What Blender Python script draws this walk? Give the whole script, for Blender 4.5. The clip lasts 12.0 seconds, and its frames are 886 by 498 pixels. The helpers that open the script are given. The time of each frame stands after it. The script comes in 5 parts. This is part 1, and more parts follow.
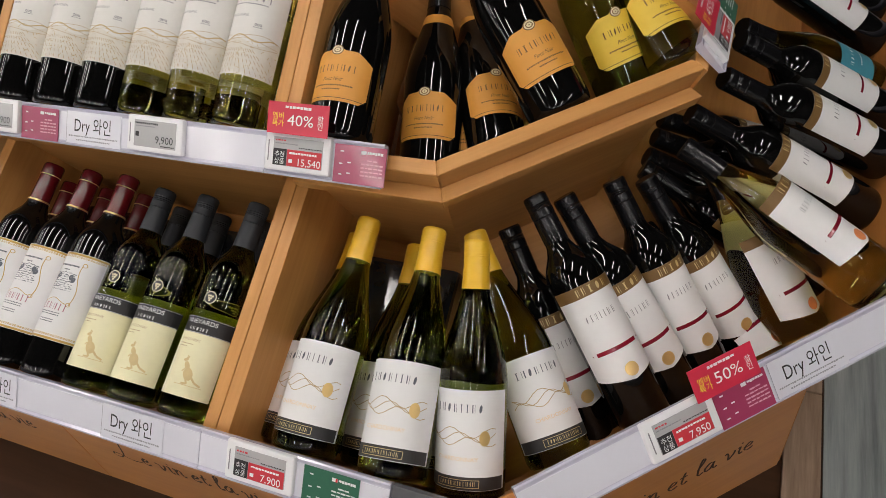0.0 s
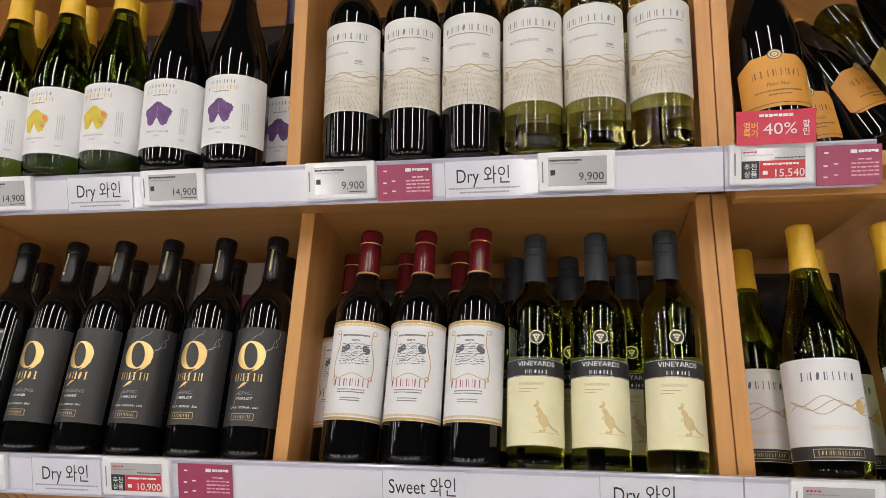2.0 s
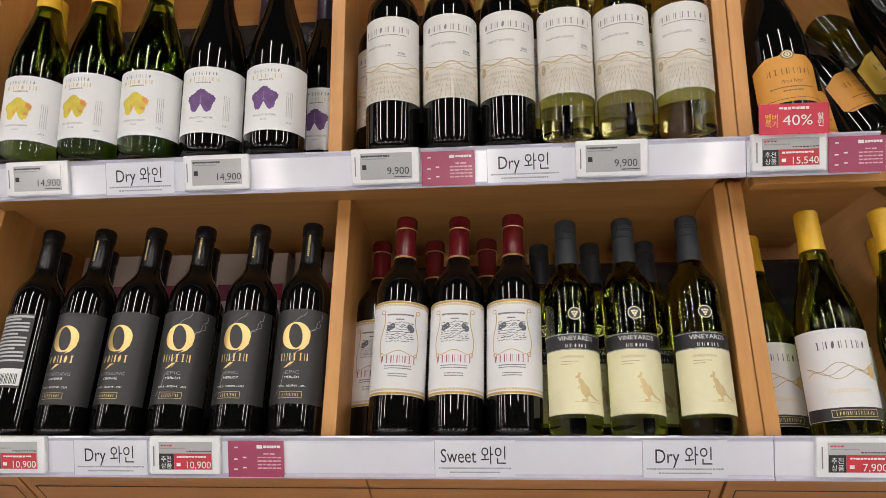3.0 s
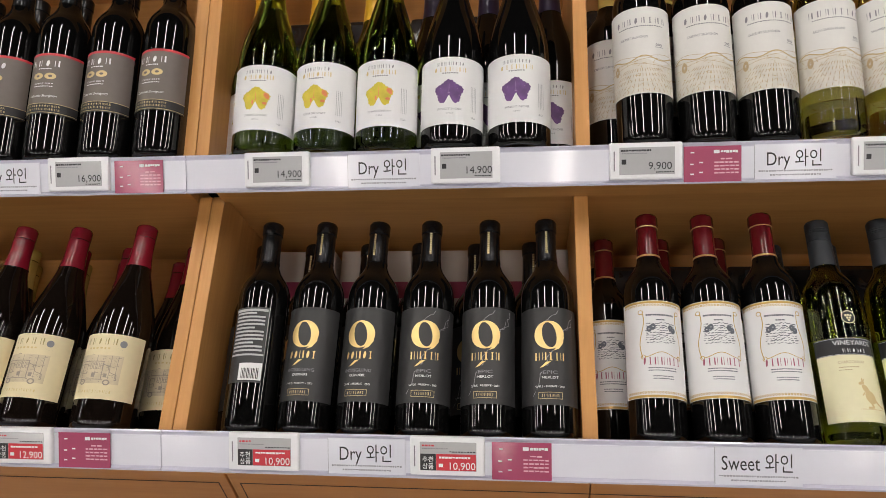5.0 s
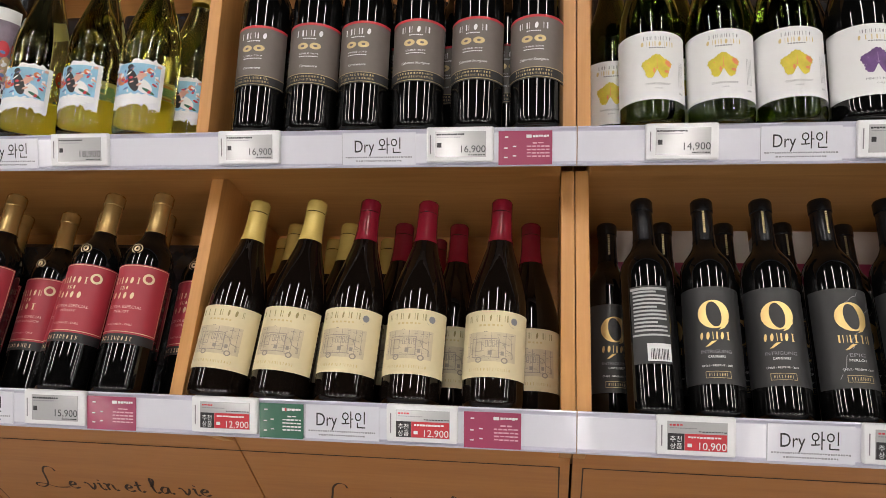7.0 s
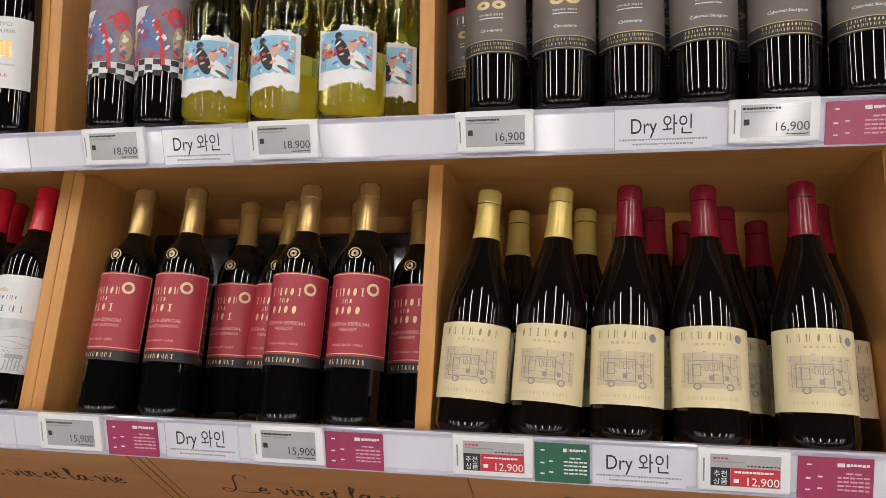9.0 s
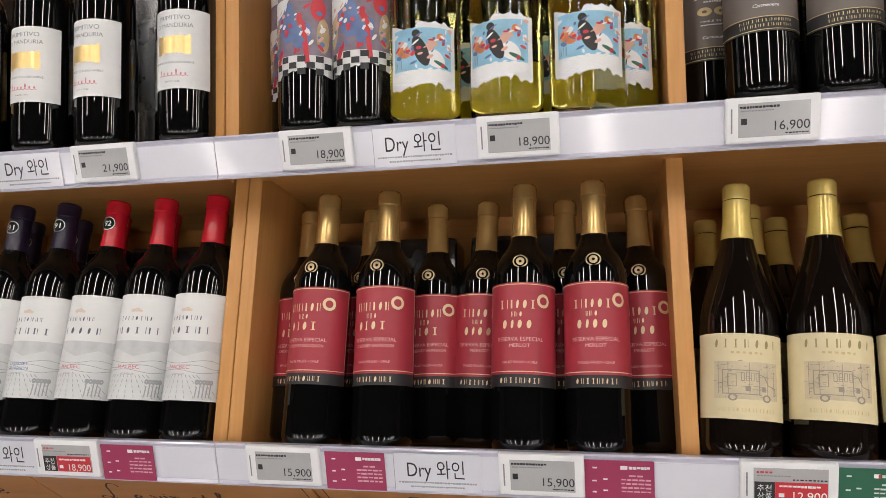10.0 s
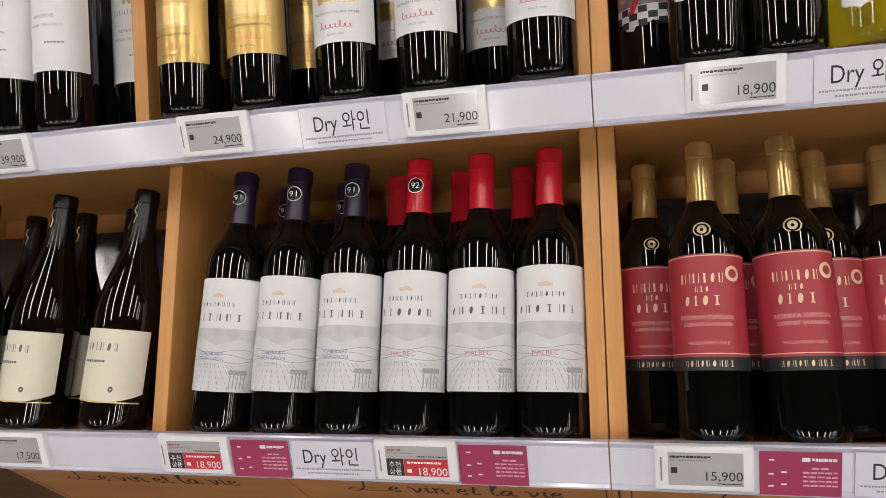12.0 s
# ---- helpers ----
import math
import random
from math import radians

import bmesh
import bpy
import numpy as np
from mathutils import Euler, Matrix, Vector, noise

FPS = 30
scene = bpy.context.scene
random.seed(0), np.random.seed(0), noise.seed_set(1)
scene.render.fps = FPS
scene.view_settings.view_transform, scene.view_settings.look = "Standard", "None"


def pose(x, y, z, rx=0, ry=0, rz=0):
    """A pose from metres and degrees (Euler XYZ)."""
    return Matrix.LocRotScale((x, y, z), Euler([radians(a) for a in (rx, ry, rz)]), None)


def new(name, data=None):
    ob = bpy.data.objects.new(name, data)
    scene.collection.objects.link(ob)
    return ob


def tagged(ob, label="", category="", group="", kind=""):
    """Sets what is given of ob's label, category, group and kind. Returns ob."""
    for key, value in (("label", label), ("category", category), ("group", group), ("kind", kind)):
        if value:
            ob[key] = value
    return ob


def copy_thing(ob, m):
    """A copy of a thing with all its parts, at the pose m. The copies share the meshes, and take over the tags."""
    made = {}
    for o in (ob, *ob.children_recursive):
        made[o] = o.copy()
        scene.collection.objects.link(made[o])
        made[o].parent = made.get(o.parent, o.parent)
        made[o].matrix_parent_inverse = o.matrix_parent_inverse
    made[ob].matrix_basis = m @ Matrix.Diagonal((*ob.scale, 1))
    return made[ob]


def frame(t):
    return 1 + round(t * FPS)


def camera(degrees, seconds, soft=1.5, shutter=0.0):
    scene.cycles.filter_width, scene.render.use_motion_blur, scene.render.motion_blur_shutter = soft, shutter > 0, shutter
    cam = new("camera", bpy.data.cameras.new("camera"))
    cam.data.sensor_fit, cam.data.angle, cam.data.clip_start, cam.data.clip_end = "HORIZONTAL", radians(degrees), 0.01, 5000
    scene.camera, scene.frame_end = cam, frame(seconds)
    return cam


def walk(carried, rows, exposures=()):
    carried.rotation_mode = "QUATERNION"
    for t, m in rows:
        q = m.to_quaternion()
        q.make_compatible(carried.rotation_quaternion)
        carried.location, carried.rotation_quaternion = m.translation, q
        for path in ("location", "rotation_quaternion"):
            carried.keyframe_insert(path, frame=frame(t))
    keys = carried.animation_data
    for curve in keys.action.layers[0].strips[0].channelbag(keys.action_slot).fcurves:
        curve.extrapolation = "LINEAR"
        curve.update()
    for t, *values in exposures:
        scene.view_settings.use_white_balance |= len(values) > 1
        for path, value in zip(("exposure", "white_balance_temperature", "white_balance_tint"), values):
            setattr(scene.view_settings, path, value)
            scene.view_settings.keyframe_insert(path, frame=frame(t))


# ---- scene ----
cam = camera(63.8, 12.0, soft=0.7)
PATH = [
    (0.0, pose(0.500, -0.267, 1.426, 44.83, 8.05, 20.58)),
    (0.5, pose(0.259, -0.366, 1.439, 46.36, 8.63, 16.90)),
    (1.0, pose(0.059, -0.427, 1.471, 47.41, 9.34, 12.09)),
    (1.5, pose(-0.090, -0.399, 1.451, 48.54, 9.07, 8.99)),
    (2.0, pose(-0.169, -0.393, 1.452, 47.11, 7.84, 6.57)),
    (2.5, pose(-0.240, -0.448, 1.459, 47.54, 5.79, 3.83)),
    (4.5, pose(-0.453, -0.475, 1.467, 48.55, 3.73, 2.43)),
    (5.0, pose(-0.584, -0.468, 1.462, 48.53, 4.90, 4.72)),
    (5.5, pose(-0.718, -0.424, 1.435, 48.10, 5.44, 7.04)),
    (6.0, pose(-0.808, -0.431, 1.439, 47.58, 5.39, 8.93)),
    (6.5, pose(-0.912, -0.458, 1.452, 48.13, 5.39, 8.58)),
    (7.0, pose(-1.065, -0.496, 1.464, 47.89, 5.37, 6.58)),
    (9.0, pose(-1.358, -0.341, 1.455, 41.38, 9.25, 7.73)),
    (9.5, pose(-1.540, -0.318, 1.453, 40.65, 10.23, 6.92)),
    (10.0, pose(-1.634, -0.304, 1.451, 40.22, 10.69, 6.59)),
    (10.5, pose(-1.712, -0.289, 1.440, 40.09, 11.39, 7.30)),
    (11.0, pose(-1.835, -0.266, 1.425, 39.55, 11.64, 7.77)),
    (11.5, pose(-1.946, -0.248, 1.419, 38.05, 12.53, 7.86)),
    (12.0, pose(-2.045, -0.258, 1.425, 36.95, 13.09, 6.36)),
]
walk(cam, PATH)

# ---- light ----
world = bpy.data.worlds.new("shop_air")
scene.world = world
world.use_nodes = True
world.node_tree.nodes["Background"].inputs[0].default_value = (0.9, 0.93, 1.0, 1)
world.node_tree.nodes["Background"].inputs[1].default_value = 0.005
scene.view_settings.exposure = 0.0
LAMP = 26.0

# ---- materials ----


def nodes_of(name):
    m = bpy.data.materials.new(name)
    m.use_nodes = True
    t = m.node_tree
    return m, t, t.nodes["Principled BSDF"]


def link(t, a, b):
    t.links.new(a, b)


def plain(name, color, rough=0.5, metal=0.0, vary=0.06, scale=60.0, bump=0.0, coat=0.0, spec=0.5, stretch=(1, 1, 1)):
    """A surface with two scales of mottling and an optional fine relief."""
    m, t, p = nodes_of(name)
    co = t.nodes.new("ShaderNodeTexCoord")
    mp = t.nodes.new("ShaderNodeMapping")
    mp.inputs["Scale"].default_value = stretch
    link(t, co.outputs["Object"], mp.inputs[0])
    n1 = t.nodes.new("ShaderNodeTexNoise")
    n1.inputs["Scale"].default_value = scale
    n1.inputs["Detail"].default_value = 5
    n2 = t.nodes.new("ShaderNodeTexNoise")
    n2.inputs["Scale"].default_value = scale / 9
    link(t, mp.outputs[0], n1.inputs[0])
    link(t, mp.outputs[0], n2.inputs[0])
    ad = t.nodes.new("ShaderNodeMath")
    ad.operation = "ADD"
    link(t, n1.outputs[0], ad.inputs[0])
    link(t, n2.outputs[0], ad.inputs[1])
    rg = t.nodes.new("ShaderNodeMapRange")
    rg.inputs[1].default_value, rg.inputs[2].default_value = 0.6, 1.4
    rg.inputs[3].default_value, rg.inputs[4].default_value = 1 - vary, 1 + vary
    link(t, ad.outputs[0], rg.inputs[0])
    mx = t.nodes.new("ShaderNodeMix")
    mx.data_type, mx.blend_type = "RGBA", "MULTIPLY"
    mx.inputs[0].default_value = 1.0
    mx.inputs[6].default_value = (*color, 1)
    link(t, rg.outputs[0], mx.inputs[7])
    link(t, mx.outputs[2], p.inputs["Base Color"])
    p.inputs["Roughness"].default_value = rough
    p.inputs["Metallic"].default_value = metal
    p.inputs["Coat Weight"].default_value = coat
    p.inputs["Coat Roughness"].default_value = 0.08
    p.inputs["Specular IOR Level"].default_value = spec
    if bump:
        b = t.nodes.new("ShaderNodeBump")
        b.inputs["Strength"].default_value = bump
        b.inputs["Distance"].default_value = 0.0006
        link(t, n1.outputs[0], b.inputs["Height"])
        link(t, b.outputs[0], p.inputs["Normal"])
    return m


def wood(name, light, dark, axis, rough=0.42, grain=1.0):
    """Planed wood whose grain runs along the given axis of the mesh."""
    m, t, p = nodes_of(name)
    co = t.nodes.new("ShaderNodeTexCoord")
    oi = t.nodes.new("ShaderNodeObjectInfo")
    of = t.nodes.new("ShaderNodeVectorMath")
    of.operation = "ADD"
    sc = t.nodes.new("ShaderNodeVectorMath")
    sc.operation = "SCALE"
    sc.inputs["Scale"].default_value = 7.0
    cv = t.nodes.new("ShaderNodeCombineXYZ")
    for k in range(3):
        link(t, oi.outputs["Random"], cv.inputs[k])
    link(t, cv.outputs[0], sc.inputs[0])
    link(t, co.outputs["Object"], of.inputs[0])
    link(t, sc.outputs[0], of.inputs[1])
    mp = t.nodes.new("ShaderNodeMapping")
    s = [1.0, 1.0, 1.0]
    s["xyz".index(axis)] = 0.06
    mp.inputs["Scale"].default_value = s
    link(t, of.outputs[0], mp.inputs[0])
    n1 = t.nodes.new("ShaderNodeTexNoise")
    n1.inputs["Scale"].default_value = 160 * grain
    n1.inputs["Detail"].default_value = 6
    n1.inputs["Roughness"].default_value = 0.62
    n2 = t.nodes.new("ShaderNodeTexNoise")
    n2.inputs["Scale"].default_value = 22 * grain
    n2.inputs["Detail"].default_value = 3
    n2.inputs["Distortion"].default_value = 0.8
    for n in (n1, n2):
        link(t, mp.outputs[0], n.inputs[0])
    mixn = t.nodes.new("ShaderNodeMix")
    mixn.inputs[0].default_value = 0.55
    link(t, n1.outputs[0], mixn.inputs[2])
    link(t, n2.outputs[0], mixn.inputs[3])
    cr = t.nodes.new("ShaderNodeValToRGB")
    cr.color_ramp.elements[0].position, cr.color_ramp.elements[1].position = 0.32, 0.68
    cr.color_ramp.elements[0].color = (*dark, 1)
    cr.color_ramp.elements[1].color = (*light, 1)
    link(t, mixn.outputs[0], cr.inputs[0])
    link(t, cr.outputs[0], p.inputs["Base Color"])
    p.inputs["Roughness"].default_value = rough
    b = t.nodes.new("ShaderNodeBump")
    b.inputs["Strength"].default_value = 0.12
    b.inputs["Distance"].default_value = 0.0005
    link(t, n1.outputs[0], b.inputs["Height"])
    link(t, b.outputs[0], p.inputs["Normal"])
    return m


def glass(name, color, ior=1.45, rough=0.02):
    m, t, p = nodes_of(name)
    p.inputs["Base Color"].default_value = (*color, 1)
    p.inputs["Transmission Weight"].default_value = 1.0
    p.inputs["IOR"].default_value = ior
    p.inputs["Roughness"].default_value = rough
    return m


BEECH_L, BEECH_D = (0.65, 0.33, 0.105), (0.50, 0.23, 0.06)
wood_x = wood("beech_along", BEECH_L, BEECH_D, "x")
wood_y = wood("beech_deep", BEECH_L, BEECH_D, "y")
wood_z = wood("beech_upright", BEECH_L, BEECH_D, "z")
wood_front = wood("oak_fascia", (0.50, 0.205, 0.05), (0.40, 0.15, 0.033), "x", 0.4)
floor_wood = wood("walnut_floor", (0.10, 0.045, 0.022), (0.055, 0.024, 0.012), "x", 0.35, 0.5)
rough_wood = wood("weathered_plank", (0.56, 0.40, 0.28), (0.20, 0.12, 0.075), "y", 0.55, 0.8)
grey_boards = wood("grey_weathered_boards", (0.64, 0.68, 0.67), (0.20, 0.23, 0.23), "y", 0.20, 0.35)
stone = plain("polished_grey_stone", (0.56, 0.59, 0.57), 0.16, vary=0.35, scale=9, bump=0.05)
paint = plain("wall_paint", (0.04, 0.037, 0.034), 0.7, vary=0.04, scale=8, bump=0.2)
ceiling_paint = plain("dark_ceiling_paint", (0.014, 0.014, 0.015), 0.8, vary=0.06, scale=8)
rail_white = plain("rail_insert_paper", (0.70, 0.70, 0.775), 0.3, vary=0.03, scale=14, coat=0.45)
rail_edge = plain("rail_plastic", (0.60, 0.59, 0.70), 0.14, vary=0.05, scale=30, coat=0.5)
rail_dark = plain("grey_rail_end", (0.10, 0.10, 0.11), 0.25, vary=0.1, scale=40)
tag_white = plain("white_tag_plastic", (0.80, 0.80, 0.82), 0.35, vary=0.02, scale=40)
tag_screen = plain("grey_paper_display", (0.46, 0.46, 0.47), 0.18, vary=0.03, scale=200, coat=0.5)
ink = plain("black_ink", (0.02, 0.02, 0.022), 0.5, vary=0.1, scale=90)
ink_grey = plain("grey_ink", (0.25, 0.25, 0.27), 0.5, vary=0.1, scale=90)
ink_red = plain("red_ink", (0.60, 0.035, 0.05), 0.4, vary=0.06, scale=90)
ink_white = plain("white_ink", (0.82, 0.82, 0.82), 0.5, vary=0.03, scale=90)
ink_pale = plain("pale_pink_ink", (0.75, 0.42, 0.50), 0.5, vary=0.05, scale=90)
ink_yellow = plain("yellow_ink", (0.85, 0.62, 0.05), 0.5, vary=0.05, scale=90)
card_red = plain("wine_red_card", (0.36, 0.045, 0.115), 0.3, vary=0.05, scale=50, coat=0.3)
card_green = plain("green_card", (0.035, 0.14, 0.085), 0.3, vary=0.05, scale=50, coat=0.3)
card_white = plain("white_card", (0.70, 0.70, 0.772), 0.3, vary=0.02, scale=50, coat=0.3)
promo_red = plain("bright_red_card", (0.62, 0.03, 0.07), 0.35, vary=0.05, scale=50)
burnt = plain("burnt_lettering", (0.05, 0.022, 0.014), 0.7, vary=0.2, scale=120)
lamp_body = plain("lamp_housing", (0.5, 0.5, 0.5), 0.4)
black_film = plain("black_shrink_film", (0.018, 0.02, 0.024), 0.12, vary=0.3, scale=25, bump=0.9, coat=0.4)
carton = plain("white_carton", (0.62, 0.56, 0.52), 0.6, vary=0.06, scale=30)

lamp_glow = bpy.data.materials.new("lamp_diffuser")
lamp_glow.use_nodes = True
_t = lamp_glow.node_tree
_t.nodes.remove(_t.nodes["Principled BSDF"])
_e = _t.nodes.new("ShaderNodeEmission")
_e.inputs[0].default_value = (1.0, 0.935, 0.885, 1)
_e.inputs[1].default_value = LAMP
link(_t, _e.outputs[0], _t.nodes["Material Output"].inputs[0])

dark_glass = plain("dark_wine_glass", (0.003, 0.003, 0.003), 0.012, vary=0.2, scale=30, spec=0.5)
brown_glass = plain("dark_amber_glass", (0.006, 0.004, 0.003), 0.012, vary=0.2, scale=30, spec=0.5)
green_glass = glass("olive_green_glass", (0.34, 0.385, 0.055))
deep_green = glass("deep_green_glass", (0.20, 0.28, 0.04))
clear_glass = glass("straw_wine_glass", (0.88, 0.83, 0.34))

# ---- building blocks ----


def mesh_of(bm, name):
    me = bpy.data.meshes.new(name)
    bm.to_mesh(me)
    bm.free()
    return me


def part(name, bm, material, parent=None, label="", m=None, smooth=False):
    me = bm if isinstance(bm, bpy.types.Mesh) else mesh_of(bm, name)
    if not me.materials:
        me.materials.append(material)
    if smooth:
        me.shade_smooth()
    ob = new(name, me)
    if parent:
        ob.parent = parent
    if m is not None:
        ob.matrix_basis = m
    if label:
        ob["label"] = label
    if name.endswith("print") or name in ("lettering", "border"):
        ob["kind"] = "stuff"
    return ob


def thing(name, m, label, category, group=""):
    return tagged_at(new(name), m, label, category, group)


def tagged_at(ob, m, label, category, group=""):
    ob.matrix_basis = m
    return tagged(ob, label, category, group)


def box(x0, x1, y0, y1, z0, z1, bevel=0.0, bm=None):
    bm = bm or bmesh.new()
    r = bmesh.ops.create_cube(bm, size=1.0)
    for v in r["verts"]:
        v.co = Vector(((x0 + x1) / 2 + v.co.x * (x1 - x0), (y0 + y1) / 2 + v.co.y * (y1 - y0), (z0 + z1) / 2 + v.co.z * (z1 - z0)))
    if bevel:
        es = list({e for v in r["verts"] for e in v.link_edges})
        bmesh.ops.bevel(bm, geom=es, offset=bevel, segments=2, affect="EDGES", profile=0.6)
    return bm


def prism(outline, x0, x1, bevel=0.0):
    """A closed outline in (y, z), drawn along x."""
    bm = bmesh.new()
    a = [bm.verts.new((x0, y, z)) for y, z in outline]
    b = [bm.verts.new((x1, y, z)) for y, z in outline]
    n = len(outline)
    bm.faces.new(a)
    bm.faces.new(b[::-1])
    for i in range(n):
        bm.faces.new((a[i], b[i], b[(i + 1) % n], a[(i + 1) % n])[::-1])
    bmesh.ops.recalc_face_normals(bm, faces=bm.faces)
    if bevel:
        bmesh.ops.bevel(bm, geom=bm.edges[:], offset=bevel, segments=1, affect="EDGES")
    return bm


def lathe(profile, seg=40):
    bm = bmesh.new()
    rings = []
    for r, z in profile:
        if r < 1e-5:
            rings.append([bm.verts.new((0, 0, z))])
        else:
            rings.append([bm.verts.new((r * math.sin(2 * math.pi * k / seg), -r * math.cos(2 * math.pi * k / seg), z)) for k in range(seg)])
    for a, b in zip(rings, rings[1:]):
        for k in range(seg):
            j = (k + 1) % seg
            if len(a) == 1:
                bm.faces.new((a[0], b[j], b[k]))
            elif len(b) == 1:
                bm.faces.new((a[k], a[j], b[0]))
            else:
                bm.faces.new((a[k], a[j], b[j], b[k]))
    bmesh.ops.recalc_face_normals(bm, faces=bm.faces)
    return bm


GLYPHS = {}


def glyphs(text, size, shear=0.0):
    """Flat letters as (points, faces), centred on x, standing on y = 0, with capitals about `size` high."""
    key = (text, shear)
    if key not in GLYPHS:
        cu = bpy.data.curves.new("letters", "FONT")
        cu.body, cu.resolution_u, cu.shear, cu.align_x = text, 3, shear, "CENTER"
        ob = new("letters", cu)
        dg = bpy.context.evaluated_depsgraph_get()
        me = bpy.data.meshes.new_from_object(ob.evaluated_get(dg))
        GLYPHS[key] = ([(v.co.x, v.co.y) for v in me.vertices], [tuple(p.vertices) for p in me.polygons])
        bpy.data.objects.remove(ob)
        bpy.data.curves.remove(cu)
        bpy.data.meshes.remove(me)
    pts, faces = GLYPHS[key]
    k = size / 0.69
    return [(x * k, y * k) for x, y in pts], faces


class Sheet:
    """Flat shapes in (u, v) metres, later laid on a plane or wrapped round a bottle."""

    def __init__(self):
        self.pts, self.faces = [], []

    def add(self, pts, faces):
        o = len(self.pts)
        self.pts += pts
        self.faces += [tuple(i + o for i in f) for f in faces]
        return self

    def rect(self, u0, u1, v0, v1, step=0.004):
        n = max(1, int(math.ceil(abs(u1 - u0) / step)))
        pts = [(u0 + (u1 - u0) * i / n, v) for i in range(n + 1) for v in (v0, v1)]
        return self.add(pts, [(2 * i, 2 * i + 2, 2 * i + 3, 2 * i + 1) for i in range(n)])

    def outline(self, u0, u1, v0, v1, w):
        return self.rect(u0, u1, v0, v0 + w).rect(u0, u1, v1 - w, v1).rect(u0, u0 + w, v0 + w, v1 - w).rect(u1 - w, u1, v0 + w, v1 - w)

    def ring(self, u, v, ru, rv, inner=0.0, n=28, tilt=0.0):
        ct, st = math.cos(tilt), math.sin(tilt)
        edge_ = []
        for k in range(n):
            x, y = ru * math.cos(2 * math.pi * k / n), rv * math.sin(2 * math.pi * k / n)
            edge_.append((x * ct - y * st, x * st + y * ct))
        return self.shells(u, v, edge_, inner)

    def shells(self, u, v, edge_, inner=0.0):
        """A closed outline about (u, v), filled inwards in narrow bands so that it can follow a curve."""
        n = len(edge_)
        reach = max(math.hypot(x, y) for x, y in edge_)
        m = max(1, int(math.ceil(reach * (1 - inner) / 0.004)))
        pts = []
        for b in range(m + 1):
            f = 1 - (1 - max(inner, 0.01)) * b / m
            pts += [(u + x * f, v + y * f) for x, y in edge_]
        return self.add(pts, [(b * n + k, b * n + (k + 1) % n, (b + 1) * n + (k + 1) % n, (b + 1) * n + k) for b in range(m) for k in range(n)])

    def poly(self, pts, mid=None):
        """A star-shaped outline, filled from its middle."""
        cu, cv = mid or (sum(p[0] for p in pts) / len(pts), sum(p[1] for p in pts) / len(pts))
        out = []
        for (a, b), (c, d) in zip(pts, pts[1:] + pts[:1]):
            k = max(1, int(math.hypot(c - a, d - b) / 0.004))
            out += [(a + (c - a) * i / k - cu, b + (d - b) * i / k - cv) for i in range(k)]
        return self.shells(cu, cv, out)

    def stroke(self, pts, w):
        """A line of even width through the points."""
        for (a, b), (c, d) in zip(pts, pts[1:]):
            l = math.hypot(c - a, d - b) or 1e-6
            nx, ny = -(d - b) / l * w / 2, (c - a) / l * w / 2
            self.add([(a + nx, b + ny), (a - nx, b - ny), (c - nx, d - ny), (c + nx, d + ny)], [(0, 1, 2, 3)])
        return self

    def text(self, s, u, v, size, shear=0.0, fit=0.0):
        pts, faces = glyphs(s, size, shear)
        k = 1.0
        if fit:
            w = max(p[0] for p in pts) - min(p[0] for p in pts)
            k = fit / w
        return self.add([(x * k + u, y + v) for x, y in pts], faces)

    def bars(self, u, v, width, h, n, rnd, gap=0.35):
        """Writing that is not spelled out: thin plain strokes and ovals of its size."""
        w = [rnd.uniform(0.7, 1.3) for _ in range(n)]
        k = width / (sum(w) + gap * (n - 1))
        x = u - width / 2
        for i, q in enumerate(w):
            c = q * k
            if h < 0.0035:
                self.rect(x, x + c, v + h * rnd.choice((0, 0, 0.2)), v + h)
            else:
                self.strokes(x, v, c * 0.92, h, rnd.choice((0, 1, 2, 3)))
            x += (q + gap) * k
        return self

    def strokes(self, x, v, c, h, kind):
        """One plain mark, c wide and h high: a footed bar, a narrow oval or a pair of bars."""
        t = min(c * 0.26, h * 0.2)
        n = t * 0.4
        if kind == 0:
            return self.rect(x + (c - t) / 2, x + (c + t) / 2, v, v + h).rect(x + c * 0.22, x + c * 0.78, v, v + n).rect(x + c * 0.22, x + c * 0.78, v + h - n, v + h)
        if kind == 1:
            return self.ring(x + c / 2, v + h / 2, c * 0.30, h * 0.5, 0, 14, -0.12)
        if kind == 2:
            return self.rect(x + c * 0.10, x + c * 0.10 + t, v, v + h).rect(x + c * 0.72, x + c * 0.72 + n, v, v + h)
        return self.rect(x + c * 0.12, x + c * 0.12 + n, v, v + h).rect(x + c * 0.65, x + c * 0.65 + t, v, v + h)

    def oval_ring(self, u, v, ru, rv, iu, iv, n=28, tilt=0.0):
        """A ring between two ovals, so that its sides can be heavier than its top."""
        ct, st = math.cos(tilt), math.sin(tilt)
        m = max(1, int(math.ceil((ru - iu) / 0.003)))
        pts = []
        for j in range(m + 1):
            f = j / m
            for k in range(n):
                c, d = math.cos(2 * math.pi * k / n), math.sin(2 * math.pi * k / n)
                x, y = iu * c * ct - iv * d * st, iu * c * st + iv * d * ct
                pts.append((u + ru * c + (x - ru * c) * f, v + rv * d + (y - rv * d) * f))
        return self.add(pts, [(j * n + k, j * n + (k + 1) % n, (j + 1) * n + (k + 1) % n, (j + 1) * n + k) for j in range(m) for k in range(n)])

